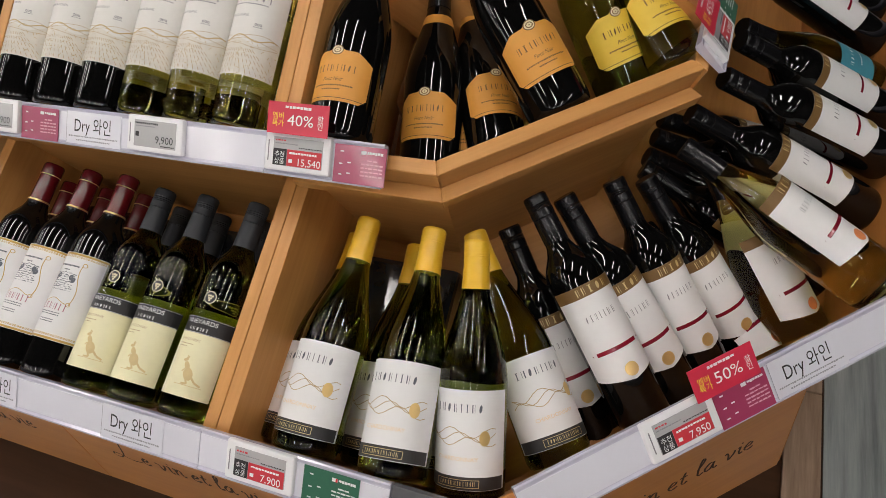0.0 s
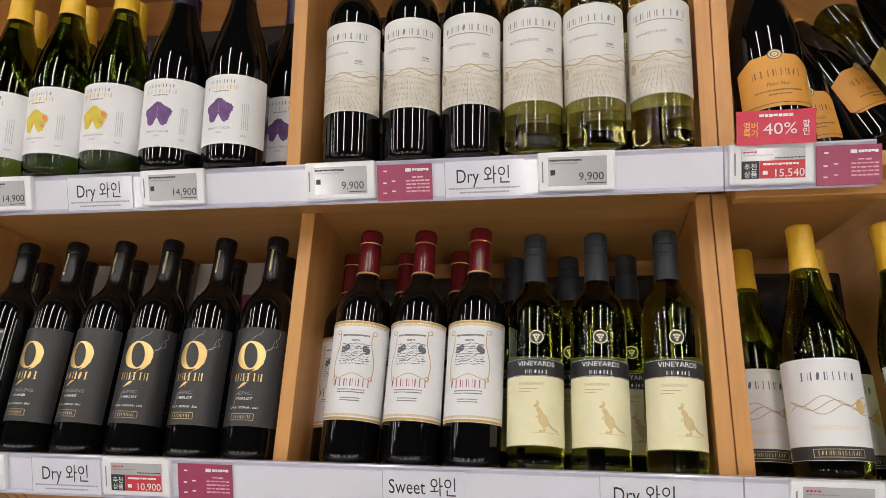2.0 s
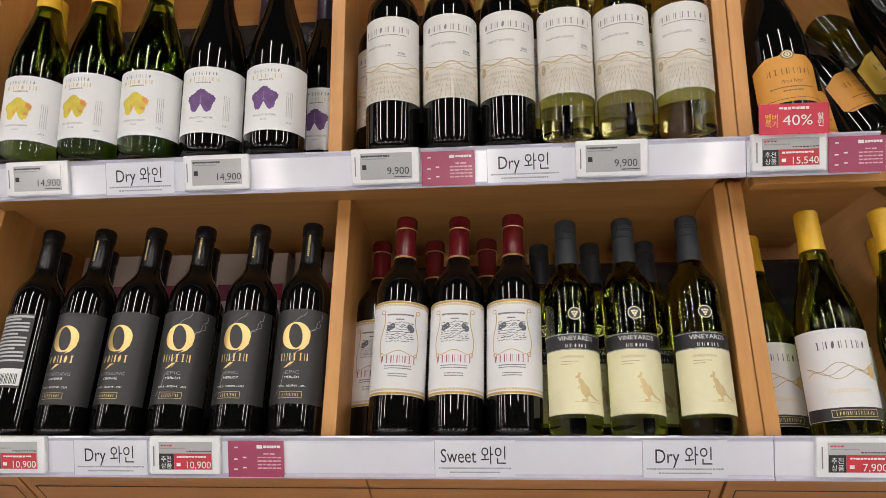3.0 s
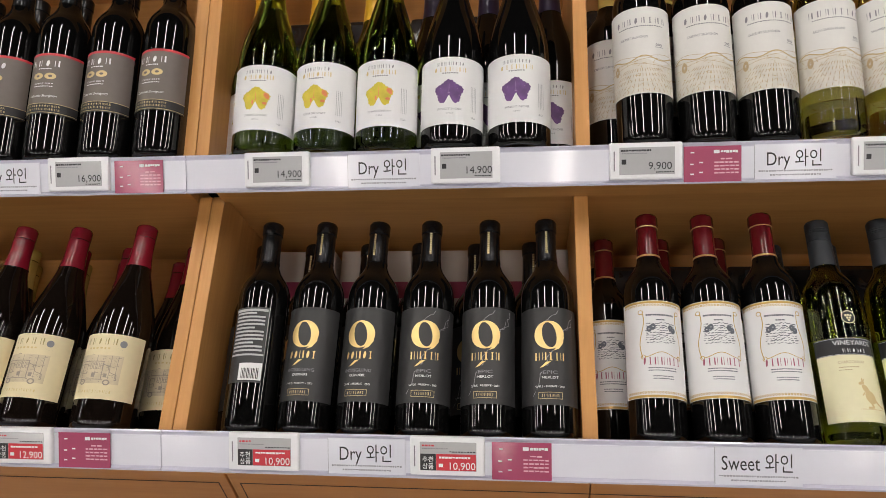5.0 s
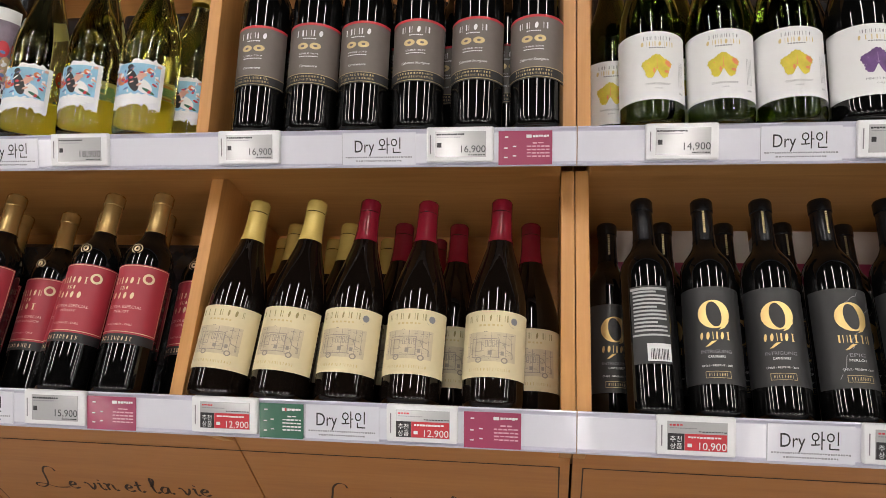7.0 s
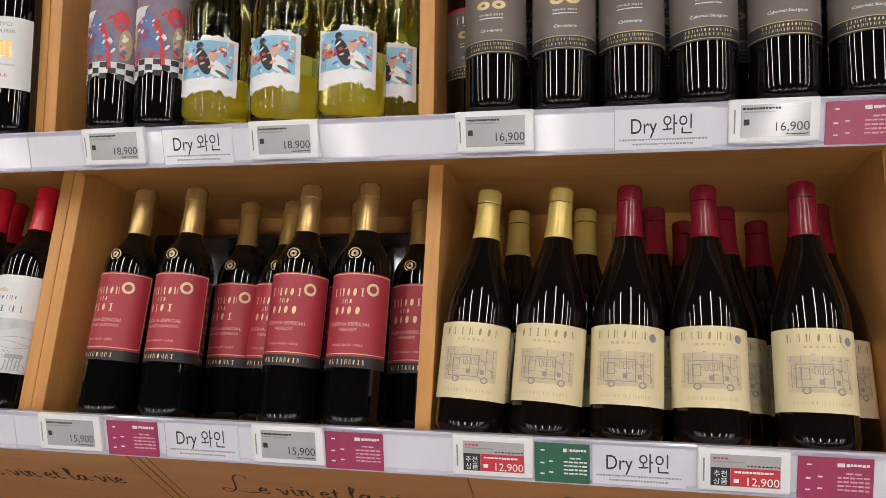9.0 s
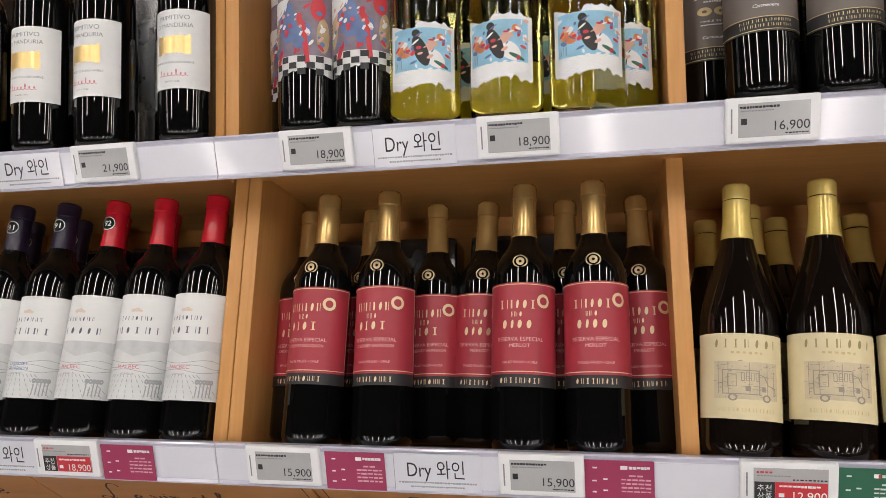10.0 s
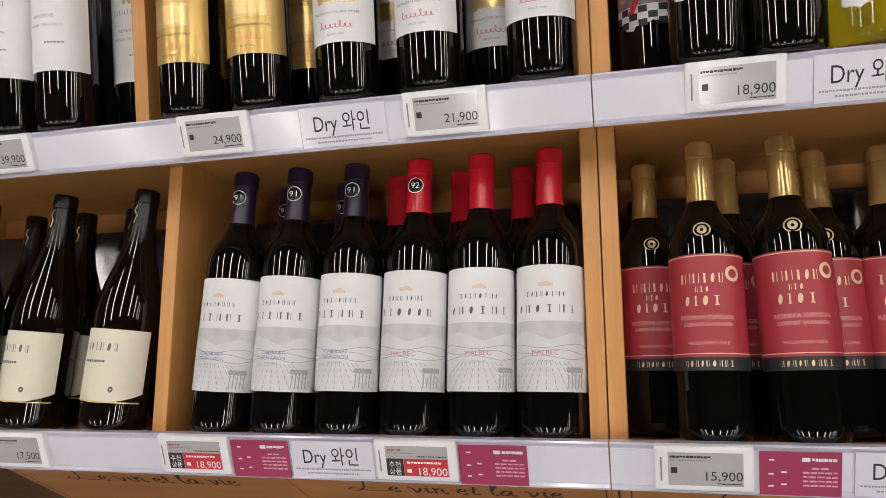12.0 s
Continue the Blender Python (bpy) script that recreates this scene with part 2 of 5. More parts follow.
    def pen(self, pts, w, thin=0.3):
        """A smooth line through the points, drawn with a broad nib held on a slant."""
        q = [pts[0]] + list(pts) + [pts[-1]]
        line = []
        for p0, p1, p2, p3 in zip(q, q[1:], q[2:], q[3:]):
            for i in range(6):
                f = i / 6
                line.append(tuple(0.5 * (2 * b + (c - a) * f + (2 * a - 5 * b + 4 * c - d) * f * f + (3 * b - a - 3 * c + d) * f ** 3) for a, b, c, d in zip(p0, p1, p2, p3)))
        line.append(tuple(pts[-1]))
        out = []
        for i, (x, y) in enumerate(line):
            a, b = line[max(i - 1, 0)], line[min(i + 1, len(line) - 1)]
            dx, dy = b[0] - a[0], b[1] - a[1]
            l = math.hypot(dx, dy) or 1e-6
            k = w * (thin + (1 - thin) * abs(dx * 0.64 + dy * 0.77) / l) / 2
            out += [(x - dy / l * k, y + dx / l * k), (x + dy / l * k, y - dx / l * k)]
        return self.add(out, [(2 * i, 2 * i + 1, 2 * i + 3, 2 * i + 2) for i in range(len(line) - 1)])

    def scribble(self, u, v, width, h, loops, w):
        """A plain flowing pen line."""
        n = loops * 8
        pts = []
        for i in range(n + 1):
            f = i / n
            a = 2 * math.pi * loops * f
            tall = 1.0 if int(f * loops * 1.001) % 4 == 0 else 0.55
            pts.append((u - width / 2 + width * f + 0.35 * width / loops * math.sin(a), v + h * tall * 0.5 * (1 - math.cos(a))))
        return self.stroke(pts, w)

    def flat(self, lift=0.0):
        """In the plane y = -lift, facing -y."""
        bm = bmesh.new()
        vs = [bm.verts.new((x, -lift, y)) for x, y in self.pts]
        self._faces(bm, vs)
        for f in bm.faces:
            f.normal_update()
            if f.normal.y > 0:
                f.normal_flip()
        return bm

    def wrapped(self, r, lift):
        bm = bmesh.new()
        q = r + lift
        vs = [bm.verts.new((q * math.sin(x / r), -q * math.cos(x / r), y)) for x, y in self.pts]
        self._faces(bm, vs)
        for f in bm.faces:
            f.normal_update()
            c = f.calc_center_median()
            if f.normal.x * c.x + f.normal.y * c.y < 0:
                f.normal_flip()
        return bm

    def _faces(self, bm, vs):
        for f in self.faces:
            if len(set(f)) > 2:
                try:
                    bm.faces.new([vs[i] for i in f])
                except ValueError:
                    pass


# ---- frames of the display ----
RAIL = 0.75
LOW, HIGH = 64.0, 54.0
RISE, BACK = 0.211, 0.281


def tray(corner, turn, tilt):
    """x along the front, z up along a lying bottle, y down through the layers."""
    return pose(*corner, 0, 0, turn) @ pose(0, 0, RAIL, -tilt, 0, 0)


T_LOW = tray((0, 0, 0), 0, LOW)
T_HIGH = tray((0, BACK, RISE), 0, HIGH)
C_LOW = tray((0.33, 0, 0), 45, LOW)
C_HIGH = tray((0.215, BACK, RISE), 45, HIGH)
W_LOW = tray((0.74, 0.41, 0), 90, LOW)
W_HIGH = tray((0.46, 0.526, RISE), 90, HIGH)


def rail_frame(base, y0, z0, y1, z1):
    """The face of a price rail: x along, z up the face from its top edge, y into the shelf."""
    up = Vector((0, y0 - y1, z0 - z1)).normalized()
    x = Vector((1, 0, 0))
    y = up.cross(x)
    m = Matrix((x, y, up)).transposed().to_4x4()
    m.translation = (0, y0, z0)
    return base @ m


R_LOW = rail_frame(T_LOW, 0.0, 0.002, 0.020, -0.046)
R_HIGH = rail_frame(T_LOW, -0.066, 0.347, -0.046, 0.303)
CR_LOW = rail_frame(C_LOW, 0.0, 0.002, 0.020, -0.046)
WR_HIGH = rail_frame(pose(0.46, 0.526, RISE, 0, 0, 90) @ pose(0, -BACK, -RISE) @ T_LOW, -0.066, 0.347, -0.046, 0.303)
WR_LOW = rail_frame(W_LOW, 0.0, 0.002, 0.020, -0.046)

# ---- the shop around the display ----
MITRE = math.tan(radians(22.5))


def slab(name, x0, x1, y0, y1, z0, z1, material):
    return tagged(part(name, box(x0, x1, y0, y1, z0, z1), material), kind="structure")


slab("floor", -7, 5, -6, 6, -0.05, 0.0, floor_wood)
slab("floor_stone_walk", -7, 5, -6, -0.14, 0.0, 0.006, stone)
slab("floor_grey_boards", 0.79, 5, -0.14, 6, 0.0, 0.006, grey_boards)
slab("wall_north", -7, 5, 6, 6.15, 0, 3.1, paint)
slab("wall_south", -7, 5, -6.15, -6, 0, 3.1, paint)
slab("wall_west", -7.15, -7, -6.15, 6.15, 0, 3.1, paint)
slab("wall_east", 5, 5.15, -6.15, 6.15, 0, 3.1, paint)
slab("ceiling", -7.15, 5.15, -6.15, 6.15, 3.1, 3.2, ceiling_paint)

edge = tagged(new("floor_border"), kind="structure")
for i in range(5):
    part("plank", box(0.715, 0.785, -0.138 + i * 0.9, -0.138 + i * 0.9 + 0.896, 0.0, 0.012, 0.002), rough_wood, edge)

lamp = thing("ceiling_light", pose(0, 0, 3.02), "long white linear lamp hung under the shop ceiling", "ceiling lamp", "rows of ceiling lamps")
part("housing", box(-0.062, 0.062, -0.67, 0.67, 0.012, 0.07, 0.006), lamp_body, lamp)
part("diffuser", box(-0.050, 0.050, -0.65, 0.65, 0.0, 0.012), lamp_glow, lamp, "glowing white diffuser")
lamp_places = [(x, y) for y, xs in ((-4.3, (-5.0, -3.6, -2.2, -0.8, 0.6, 2.0, 3.4)), (-2.2, (-5.2, -4.0, -2.8, -1.6, -0.4, 0.8, 2.0, 3.2)), (0.05, (-4.9, -3.5, -2.3, -1.0, 0.25, 1.5, 2.8))) for x in xs]
lamp.matrix_basis = pose(*lamp_places[0], 3.02)
for x, y in lamp_places[1:]:
    copy_thing(lamp, pose(x, y, 3.02))

# ---- display units ----


def depth(y, z, tilt=LOW):
    t = radians(tilt)
    return y * math.cos(t) + z * math.sin(t)


def board(outline, x0, x1, cut0=0.0, cut1=0.0, ref=0.0, bevel=0.0):
    """A board of the given (y, z) outline along x; its ends are cut on a mitre about the horizontal depth ref."""
    bm = bmesh.new()
    a = [bm.verts.new((x0 + cut0 * (depth(y, z) - ref), y, z)) for y, z in outline]
    b = [bm.verts.new((x1 + cut1 * (depth(y, z) - ref), y, z)) for y, z in outline]
    n = len(outline)
    bm.faces.new(a)
    bm.faces.new(b[::-1])
    for i in range(n):
        bm.faces.new((a[i], a[(i + 1) % n], b[(i + 1) % n], b[i]))
    bmesh.ops.recalc_face_normals(bm, faces=bm.faces)
    if bevel:
        bmesh.ops.bevel(bm, geom=bm.edges[:], offset=bevel, segments=1, affect="EDGES")
    return bm


def rect(y0, y1, z0, z1):
    return [(y0, z0), (y1, z0), (y1, z1), (y0, z1)]


PANEL = 0.0185
SEAMS = (-3.102, -2.068, -1.031, 0.0)
MIDS = (-2.591, -1.559, -0.522)


def upright(x0, x1, unit, name, m, low, rel):
    bm = box(x0, x1, 0.026, 0.30, -0.03 if low else -0.004, 0.3335 if low else 0.4035, 0.0012)
    return part(name, bm, wood_z, unit, m=rel @ m)


def unit_boards(unit, rel, x0, x1, c0=0.0, c1=0.0, base=T_LOW, apron=False):
    """Trays, ceilings and the front board of one stretch of the display."""
    low = rel @ base
    part("tray_floor", board(rect(0.262, 0.28, -0.02, 0.335), x0, x1, c0, c1), wood_x, unit, m=low)
    part("front_stop", board(rect(0.012, 0.26, -0.018, 0.0), x0, x1, c0, c1, 0, 0.001), wood_front, unit, m=low)
    part("tray_ceiling", board(rect(0.024, 0.262, 0.332, 0.35), x0, x1, c0, c1), wood_x, unit, m=low)
    up = 0.004 if apron else 0.0
    part("shelf_lip", board(rect(-0.048, 0.024, 0.323 + up, 0.341 + up), x0, x1, c0, c1, 0, 0.0012), wood_x, unit, m=low)
    if apron:
        part("shelf_apron", board(rect(-0.014, 0.004, 0.309, 0.3268), x0, x1, c0, c1, 0, 0.001), wood_x, unit, m=low)


FASCIA = 0.065


def front_panel(unit, x0, x1, m, halves=(), routed=True):
    """The fascia under the rail: two boards with a routed border line, over a dark recessed plinth."""
    z0, z1 = 0.235, 0.600
    cuts = [x0 + 0.001] + list(halves) + [x1 - 0.001]
    for a, b in zip(cuts, cuts[1:]):
        part("front_panel", box(a + 0.0009, b - 0.0009, FASCIA, FASCIA + 0.018, z0, z1, 0.0012), wood_front, unit, m=m)
    if routed:
        line = Sheet().rect(x0 + 0.016, x1 - 0.016, 0.522, 0.5245, 0.2)
        for x in (x0 + 0.016, x1 - 0.018):
            line.rect(x, x + 0.002, z0 + 0.016, 0.522)
        part("routed_line", line.flat(), burnt, unit, "thin dark routed border line", m=m @ pose(0, FASCIA - 0.0006, 0))
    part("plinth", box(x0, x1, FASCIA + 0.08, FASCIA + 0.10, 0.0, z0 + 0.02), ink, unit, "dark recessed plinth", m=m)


# strokes of a round hand, in heights of a small letter: advance, then the pen's lines
HAND = {
    "L": (2.6, [(2.35, 2.5), (2.25, 3.0), (1.75, 3.1), (1.3, 2.5), (1.05, 1.5), (0.75, 0.5), (0.2, -0.05), (-0.35, 0.1), (-0.2, 0.5), (0.5, 0.42), (1.4, 0.0), (2.5, 0.12)]),
    "e": (0.95, [(0.1, 0.5), (0.55, 0.6), (0.66, 0.9), (0.4, 1.0), (0.1, 0.6), (0.12, 0.2), (0.4, 0.0), (0.8, 0.2)]),
    "v": (1.05, [(0.0, 0.9), (0.2, 1.0), (0.35, 0.5), (0.4, 0.0), (0.75, 0.5), (0.85, 1.0)]),
    "i": (0.6, [(0.1, 0.88), (0.25, 1.0), (0.2, 0.4), (0.3, 0.0), (0.5, 0.15)], [(0.3, 1.4), (0.38, 1.5)]),
    "n": (1.1, [(0.05, 0.88), (0.2, 1.0), (0.15, 0.0)], [(0.15, 0.5), (0.45, 0.95), (0.7, 0.88), (0.68, 0.3), (0.8, 0.0), (1.0, 0.15)]),
    "t": (0.8, [(0.4, 1.6), (0.25, 0.8), (0.2, 0.2), (0.4, 0.0), (0.65, 0.2)], [(0.0, 1.0), (0.6, 1.06)]),
    "l": (0.7, [(0.1, 0.9), (0.5, 1.7), (0.55, 2.1), (0.36, 2.12), (0.2, 1.3), (0.15, 0.3), (0.3, 0.0), (0.6, 0.2)]),
    "a": (1.1, [(0.75, 0.9), (0.4, 1.0), (0.05, 0.5), (0.15, 0.05), (0.5, 0.2), (0.75, 0.9)], [(0.75, 1.0), (0.7, 0.3), (0.85, 0.0), (1.05, 0.15)]),
}


def lettering(unit, x, z, m, size=0.0222):
    """The motto in a flowing hand, burnt into the fascia; x is its left end and z its foot."""
    s = Sheet()
    at = x + 0.35 * size
    for c in "Le vin et la vie":
        if c == " ":
            at += 0.55 * size
            continue
        for line in HAND[c][1:]:
            s.pen([(at + u * size, z + v * size) for u, v in line], 0.17 * size if c == "L" else 0.22 * size)
        at += HAND[c][0] * size
    part("lettering", s.flat(), burnt, unit, "dark burnt flowing handwritten motto", m=m @ pose(0, FASCIA - 0.0008, 0))


def display_unit(x0, mid, x1, label):
    unit = thing("wine_display_unit", pose((x0 + x1) / 2, 0.2, 0), label, "display shelf", "display units in a row")
    rel = pose((x0 + x1) / 2, 0.2, 0).inverted()
    unit_boards(unit, rel, x0 + PANEL + 0.001, x1 - PANEL - 0.001)
    for low, m in ((True, T_LOW), (False, T_HIGH)):
        upright(x0 + 0.0006, x0 + PANEL, unit, "side_panel", m, low, rel)
        upright(x1 - PANEL, x1 - 0.0006, unit, "side_panel", m, low, rel)
        upright(mid, mid + PANEL, unit, "divider", m, low, rel)
    hi = rel @ T_HIGH
    part("upper_tray_floor", box(x0 + PANEL, x1 - PANEL, 0.262, 0.28, 0.0, 0.42), wood_x, unit, m=hi)
    part("upper_ceiling", box(x0, x1, -0.06, 0.27, 0.402, 0.42, 0.001), wood_x, unit, m=hi)
    front_panel(unit, x0, x1, rel, (mid + 0.022,))
    lettering(unit, x0 + 0.105, 0.371, rel)
    lettering(unit, mid + 0.115, 0.371, rel)
    return unit


for k in range(3):
    display_unit(SEAMS[k], MIDS[k], SEAMS[k + 1], "light beech wine display with two tilted tiers of compartments")

# the corner unit: a short straight bay, a chamfer and the start of the next side
corner = thing("corner_display_unit", pose(0.4, 0.3, 0), "light beech corner display with chamfered tilted wine trays", "display shelf", "display units in a row")
rel = pose(0.4, 0.3, 0).inverted()
unit_boards(corner, rel, PANEL, 0.33, 0, -MITRE, apron=True)
unit_boards(corner, rel, 0.0, 0.58, MITRE, -MITRE, base=C_LOW, apron=True)
unit_boards(corner, rel, 0.0, 2.6, MITRE, 0, base=W_LOW)
for low, m in ((True, T_LOW), (False, T_HIGH)):
    upright(0.0006, PANEL, corner, "side_panel", m, low, rel)
up_floor = box(PANEL, 0.14, 0.315, 0.333, 0.0, 0.42)
part("upper_tray_floor", up_floor, wood_x, corner, m=rel @ T_HIGH)
part("upper_tray_floor", box(0.06, 0.30, 0.315, 0.333, 0.0, 0.42), wood_x, corner, m=rel @ C_HIGH)
part("upper_tray_floor", box(0.12, 2.2, 0.300, 0.318, 0.0, 0.42), wood_x, corner, m=rel @ W_HIGH)
part("divider", box(0.075, 0.075 + PANEL, 0.0, 0.28, 0.0, 0.36, 0.001), wood_z, corner, m=rel @ W_HIGH)
front_panel(corner, 0.0, 0.301, rel)
front_panel(corner, 0.029, 0.551, rel @ pose(0.33, 0, 0, 0, 0, 45), routed=False)
front_panel(corner, 0.029, 2.6, rel @ pose(0.74, 0.41, 0, 0, 0, 90))
lettering(corner, 0.140, 0.366, rel @ pose(0.33, 0, 0, 0, 0, 45))

# ---- price rails, tags and cards ----


def rail(m, x0, x1, label="pale lavender plastic price rail along the shelf edge"):
    ob = thing("price_rail", m @ pose((x0 + x1) / 2, 0, 0), label, "price rail", "price rails")
    h = (x1 - x0) / 2 - 0.0006
    prof = [(-0.0020, 0.0), (-0.0008, 0.0016), (0.008, 0.000), (0.010, -0.004), (0.006, -0.046), (-0.002, -0.0485), (-0.0032, -0.046), (-0.0005, -0.0435), (0.0, -0.004)]
    part("channel", prism(prof, -h, h), rail_edge, ob)
    part("insert_strip", box(-h, h, -0.0012, -0.0004, -0.0425, -0.005), rail_white, ob, "plain white paper insert")
    return ob


for k in range(3):
    for m in (R_LOW, R_HIGH):
        rail(m, SEAMS[k], SEAMS[k + 1])
rail(R_LOW, 0.0, 0.24)
rail(R_HIGH, 0.0, 0.155)
rail(CR_LOW, 0.045, 0.55)
dark_end = thing("rail_corner_cap", R_LOW @ pose(0.285, 0, 0), "dark grey plastic cap at the rail corner", "rail cap")
part("cap", box(-0.044, 0.05, -0.001, 0.008, -0.05, 0.001, 0.001), rail_dark, dark_end)
rail(WR_LOW, 0.02, 2.4)
rail(WR_HIGH, 0.01, 0.16)

RND = random.Random(5)
ink_soft = plain("soft_grey_ink", (0.30, 0.30, 0.33), 0.5, vary=0.1, scale=90)


def price_tag(m, x, price, red=False):
    ob = thing("price_tag", m @ pose(x + 0.0435, -0.004, -0.020), ("white electronic price tag with a red-banded display" if red else "white electronic price tag with a grey display") + " on the shelf rail", "price tag", "price tags")
    part("body", box(-0.0435, 0.0435, -0.0045, 0.0035, -0.0225, 0.0225, 0.0025), tag_white, ob)
    part("display", box(-0.0315, 0.034, -0.0052, -0.004, -0.0165, 0.0165), tag_screen, ob, "grey electronic paper display")
    bk, gr, wh = Sheet(), Sheet(), Sheet()
    gr.rect(-0.0385, -0.037, -0.012, 0.012)
    bk.bars(-0.012, 0.0115, 0.036, 0.0022, 12, RND, 0.2)
    gr.bars(-0.014, 0.0085, 0.030, 0.0012, 10, RND, 0.2)
    if red:
        rd = Sheet().rect(-0.0125, 0.0335, -0.016, 0.003).bars(-0.022, 0.0115, 0.014, 0.002, 4, RND)
        part("red_field", rd.flat(0.0054), ink_red, ob, "red price field")
        bk = Sheet().rect(-0.031, -0.0128, -0.016, 0.003).bars(0.018, 0.005, 0.03, 0.0013, 9, RND)
        wh.text("추천", -0.022, -0.006, 0.0052).text("상품", -0.022, -0.0140, 0.0052)
        wh.text(price, 0.0170, -0.0145, 0.0082).bars(0.009, -0.002, 0.036, 0.0022, 10, RND, 0.2)
        wh.rect(-0.0095, -0.0045, -0.012, -0.008)
    else:
        bk.text(price, 0.0165, -0.0105, 0.0088).bars(0.022, -0.0145, 0.021, 0.0013, 7, RND, 0.2)
        bk.rect(-0.029, -0.0235, -0.004, 0.002)
    part("print", bk.flat(0.0056), ink, ob)
    part("fine_print", gr.flat(0.0056), ink_grey, ob)
    if wh.pts:
        part("white_print", wh.flat(0.0060), ink_white, ob)
    return ob


def word_card(m, x0, x1, word):
    w = x1 - x0
    ob = thing("word_card", m @ pose((x0 + x1) / 2, -0.0026, -0.024), "white shelf card with large dark lettering", "shelf card", "shelf cards")
    part("card", box(-w / 2, w / 2, -0.0005, 0.0006, -0.021, 0.021), card_white, ob)
    s = Sheet().text(word, -0.001, -0.0045, 0.0158, 0, 0.062 if word.startswith("D") else 0.075)
    part("print", s.flat(0.0009), ink, ob)
    s = Sheet().bars(0, -0.0120, w * 0.9, 0.0019, 30, RND, 0.35).bars(0, -0.0168, w * 0.62, 0.0019, 19, RND, 0.35)
    part("fine_print", s.flat(0.0009), ink_soft, ob)
    part("border", Sheet().rect(-w / 2, -w / 2 + 0.0006, -0.021, 0.021).flat(0.0008), ink_soft, ob)


def info_card(m, x0, x1, color):
    w = x1 - x0
    mat, lab = (card_red, "wine red") if color == "red" else (card_green, "dark green")
    ob = thing("info_card", m @ pose((x0 + x1) / 2, -0.0030, -0.024), lab + " printed tasting card in the price rail", "shelf card", "tasting cards")
    part("card", box(-w / 2, w / 2, -0.0005, 0.0006, -0.0225, 0.0205), mat, ob)
    s = Sheet()
    for j in range(5):
        s.bars(w * 0.24, 0.004 - j * 0.0042, w * (0.42 if j else 0.2), 0.0018, 5 if j else 2, RND, 0.2)
    part("pale_print", s.flat(0.0009), ink_pale if color == "red" else ink_white, ob)
    f = Sheet().rect(w * 0.02, w * 0.12, 0.0115, 0.0155).bars(w * 0.29, 0.0120, w * 0.3, 0.003, 6, RND, 0.15)
    for u, v in ((-0.35, 0.012), (-0.2, 0.0), (-0.36, -0.002), (-0.2, -0.012), (-0.36, -0.014)):
        f.rect(w * u - 0.0022, w * u + 0.0022, v, v + 0.0016)
    part("white_print", f.flat(0.0010), ink_white, ob)
    if color == "green":
        part("flag_field", Sheet().rect(w * 0.085, w * 0.12, 0.0115, 0.0155).flat(0.0013), ink_red, ob)


def promo_card(m, x, z, word):
    ob = thing("promotion_card", m @ pose(x, -0.016, z), "bright red discount card standing behind the price rail", "promotion card", "promotion cards")
    part("card", box(-0.040, 0.040, -0.0005, 0.0005, -0.012, 0.024, 0.0003), promo_red, ob)
    part("white_print", Sheet().text(word, 0.004, -0.0015, 0.0120, 0, 0.034).text("할", 0.030, 0.005, 0.006).text("인", 0.030, -0.003, 0.006).bars(0, 0.017, 0.034, 0.003, 7, RND, 0.2).flat(0.0008), ink_white, ob)
    part("yellow_print", Sheet().text("멤버", -0.0255, 0.005, 0.006).text("특가", -0.0255, -0.003, 0.006).flat(0.0008), ink_yellow, ob)


for x, p in ((-0.484, "9,900"), (-0.204, "9,900"), (-0.948, "14,900"), (-0.704, "14,900"), (-1.223, "16,900"), (-1.509, "16,900"), (-1.758, "18,900"), (-1.984, "18,900"), (-2.256, "21,900"), (-2.516, "24,900"), (-2.80, "39,900"), (-3.05, "39,900")):
    price_tag(R_HIGH, x, p)
for x, p, r in ((-0.722, "10,900", 1), (-0.942, "10,900", 1), (-1.258, "12,900", 1), (-1.509, "12,900", 1), (-1.743, "15,900", 0), (-2.027, "15,900", 0), (-2.304, "18,900", 1), (-2.560, "18,900", 1), (-2.80, "17,500", 0), (0.042, "7,900", 1)):
    price_tag(R_LOW, x, p, bool(r))
price_tag(R_HIGH, 0.004, "15,540", True)
price_tag(CR_LOW, 0.190, "7,950", True)
price_tag(WR_HIGH, 0.02, "9,900", True)
for x0, x1, w in ((-0.380, -0.287, "Sweet 와인"), (-0.144, -0.051, "Dry 와인"), (-1.362, -1.268, "Dry 와인"), (-0.821, -0.728, "Dry 와인"), (-1.857, -1.763, "Dry 와인"), (-2.402, -2.308, "Dry 와인")):
    word_card(R_LOW, x0, x1, w)
for x0, x1 in ((-0.812, -0.719), (-0.313, -0.220), (-1.337, -1.238), (-1.875, -1.782), (-2.372, -2.276)):
    word_card(R_HIGH, x0, x1, "Dry 와인")
word_card(CR_LOW, 0.352, 0.450, "Dry 와인")
for x0, x1, c in ((-0.627, -0.559, "red"), (-1.164, -1.096, "red"), (-1.656, -1.588, "red"), (-1.421, -1.364, "green"), (-2.216, -2.147, "red"), (-1.935, -1.867, "red"), (-2.472, -2.404, "red"), (0.139, 0.206, "green")):
    info_card(R_LOW, x0, x1, c)
for x0, x1 in ((-0.395, -0.328), (-1.130, -1.062), (0.094, 0.159)):
    info_card(R_HIGH, x0, x1, "red")
info_card(CR_LOW, 0.279, 0.348, "red")
info_card(WR_HIGH, 0.11, 0.17, "green")
promo_card(R_HIGH, 0.050, 0.012, "40%")
promo_card(CR_LOW, 0.296, 0.010, "50%")
promo_card(WR_HIGH, 0.05, 0.012, "45%")

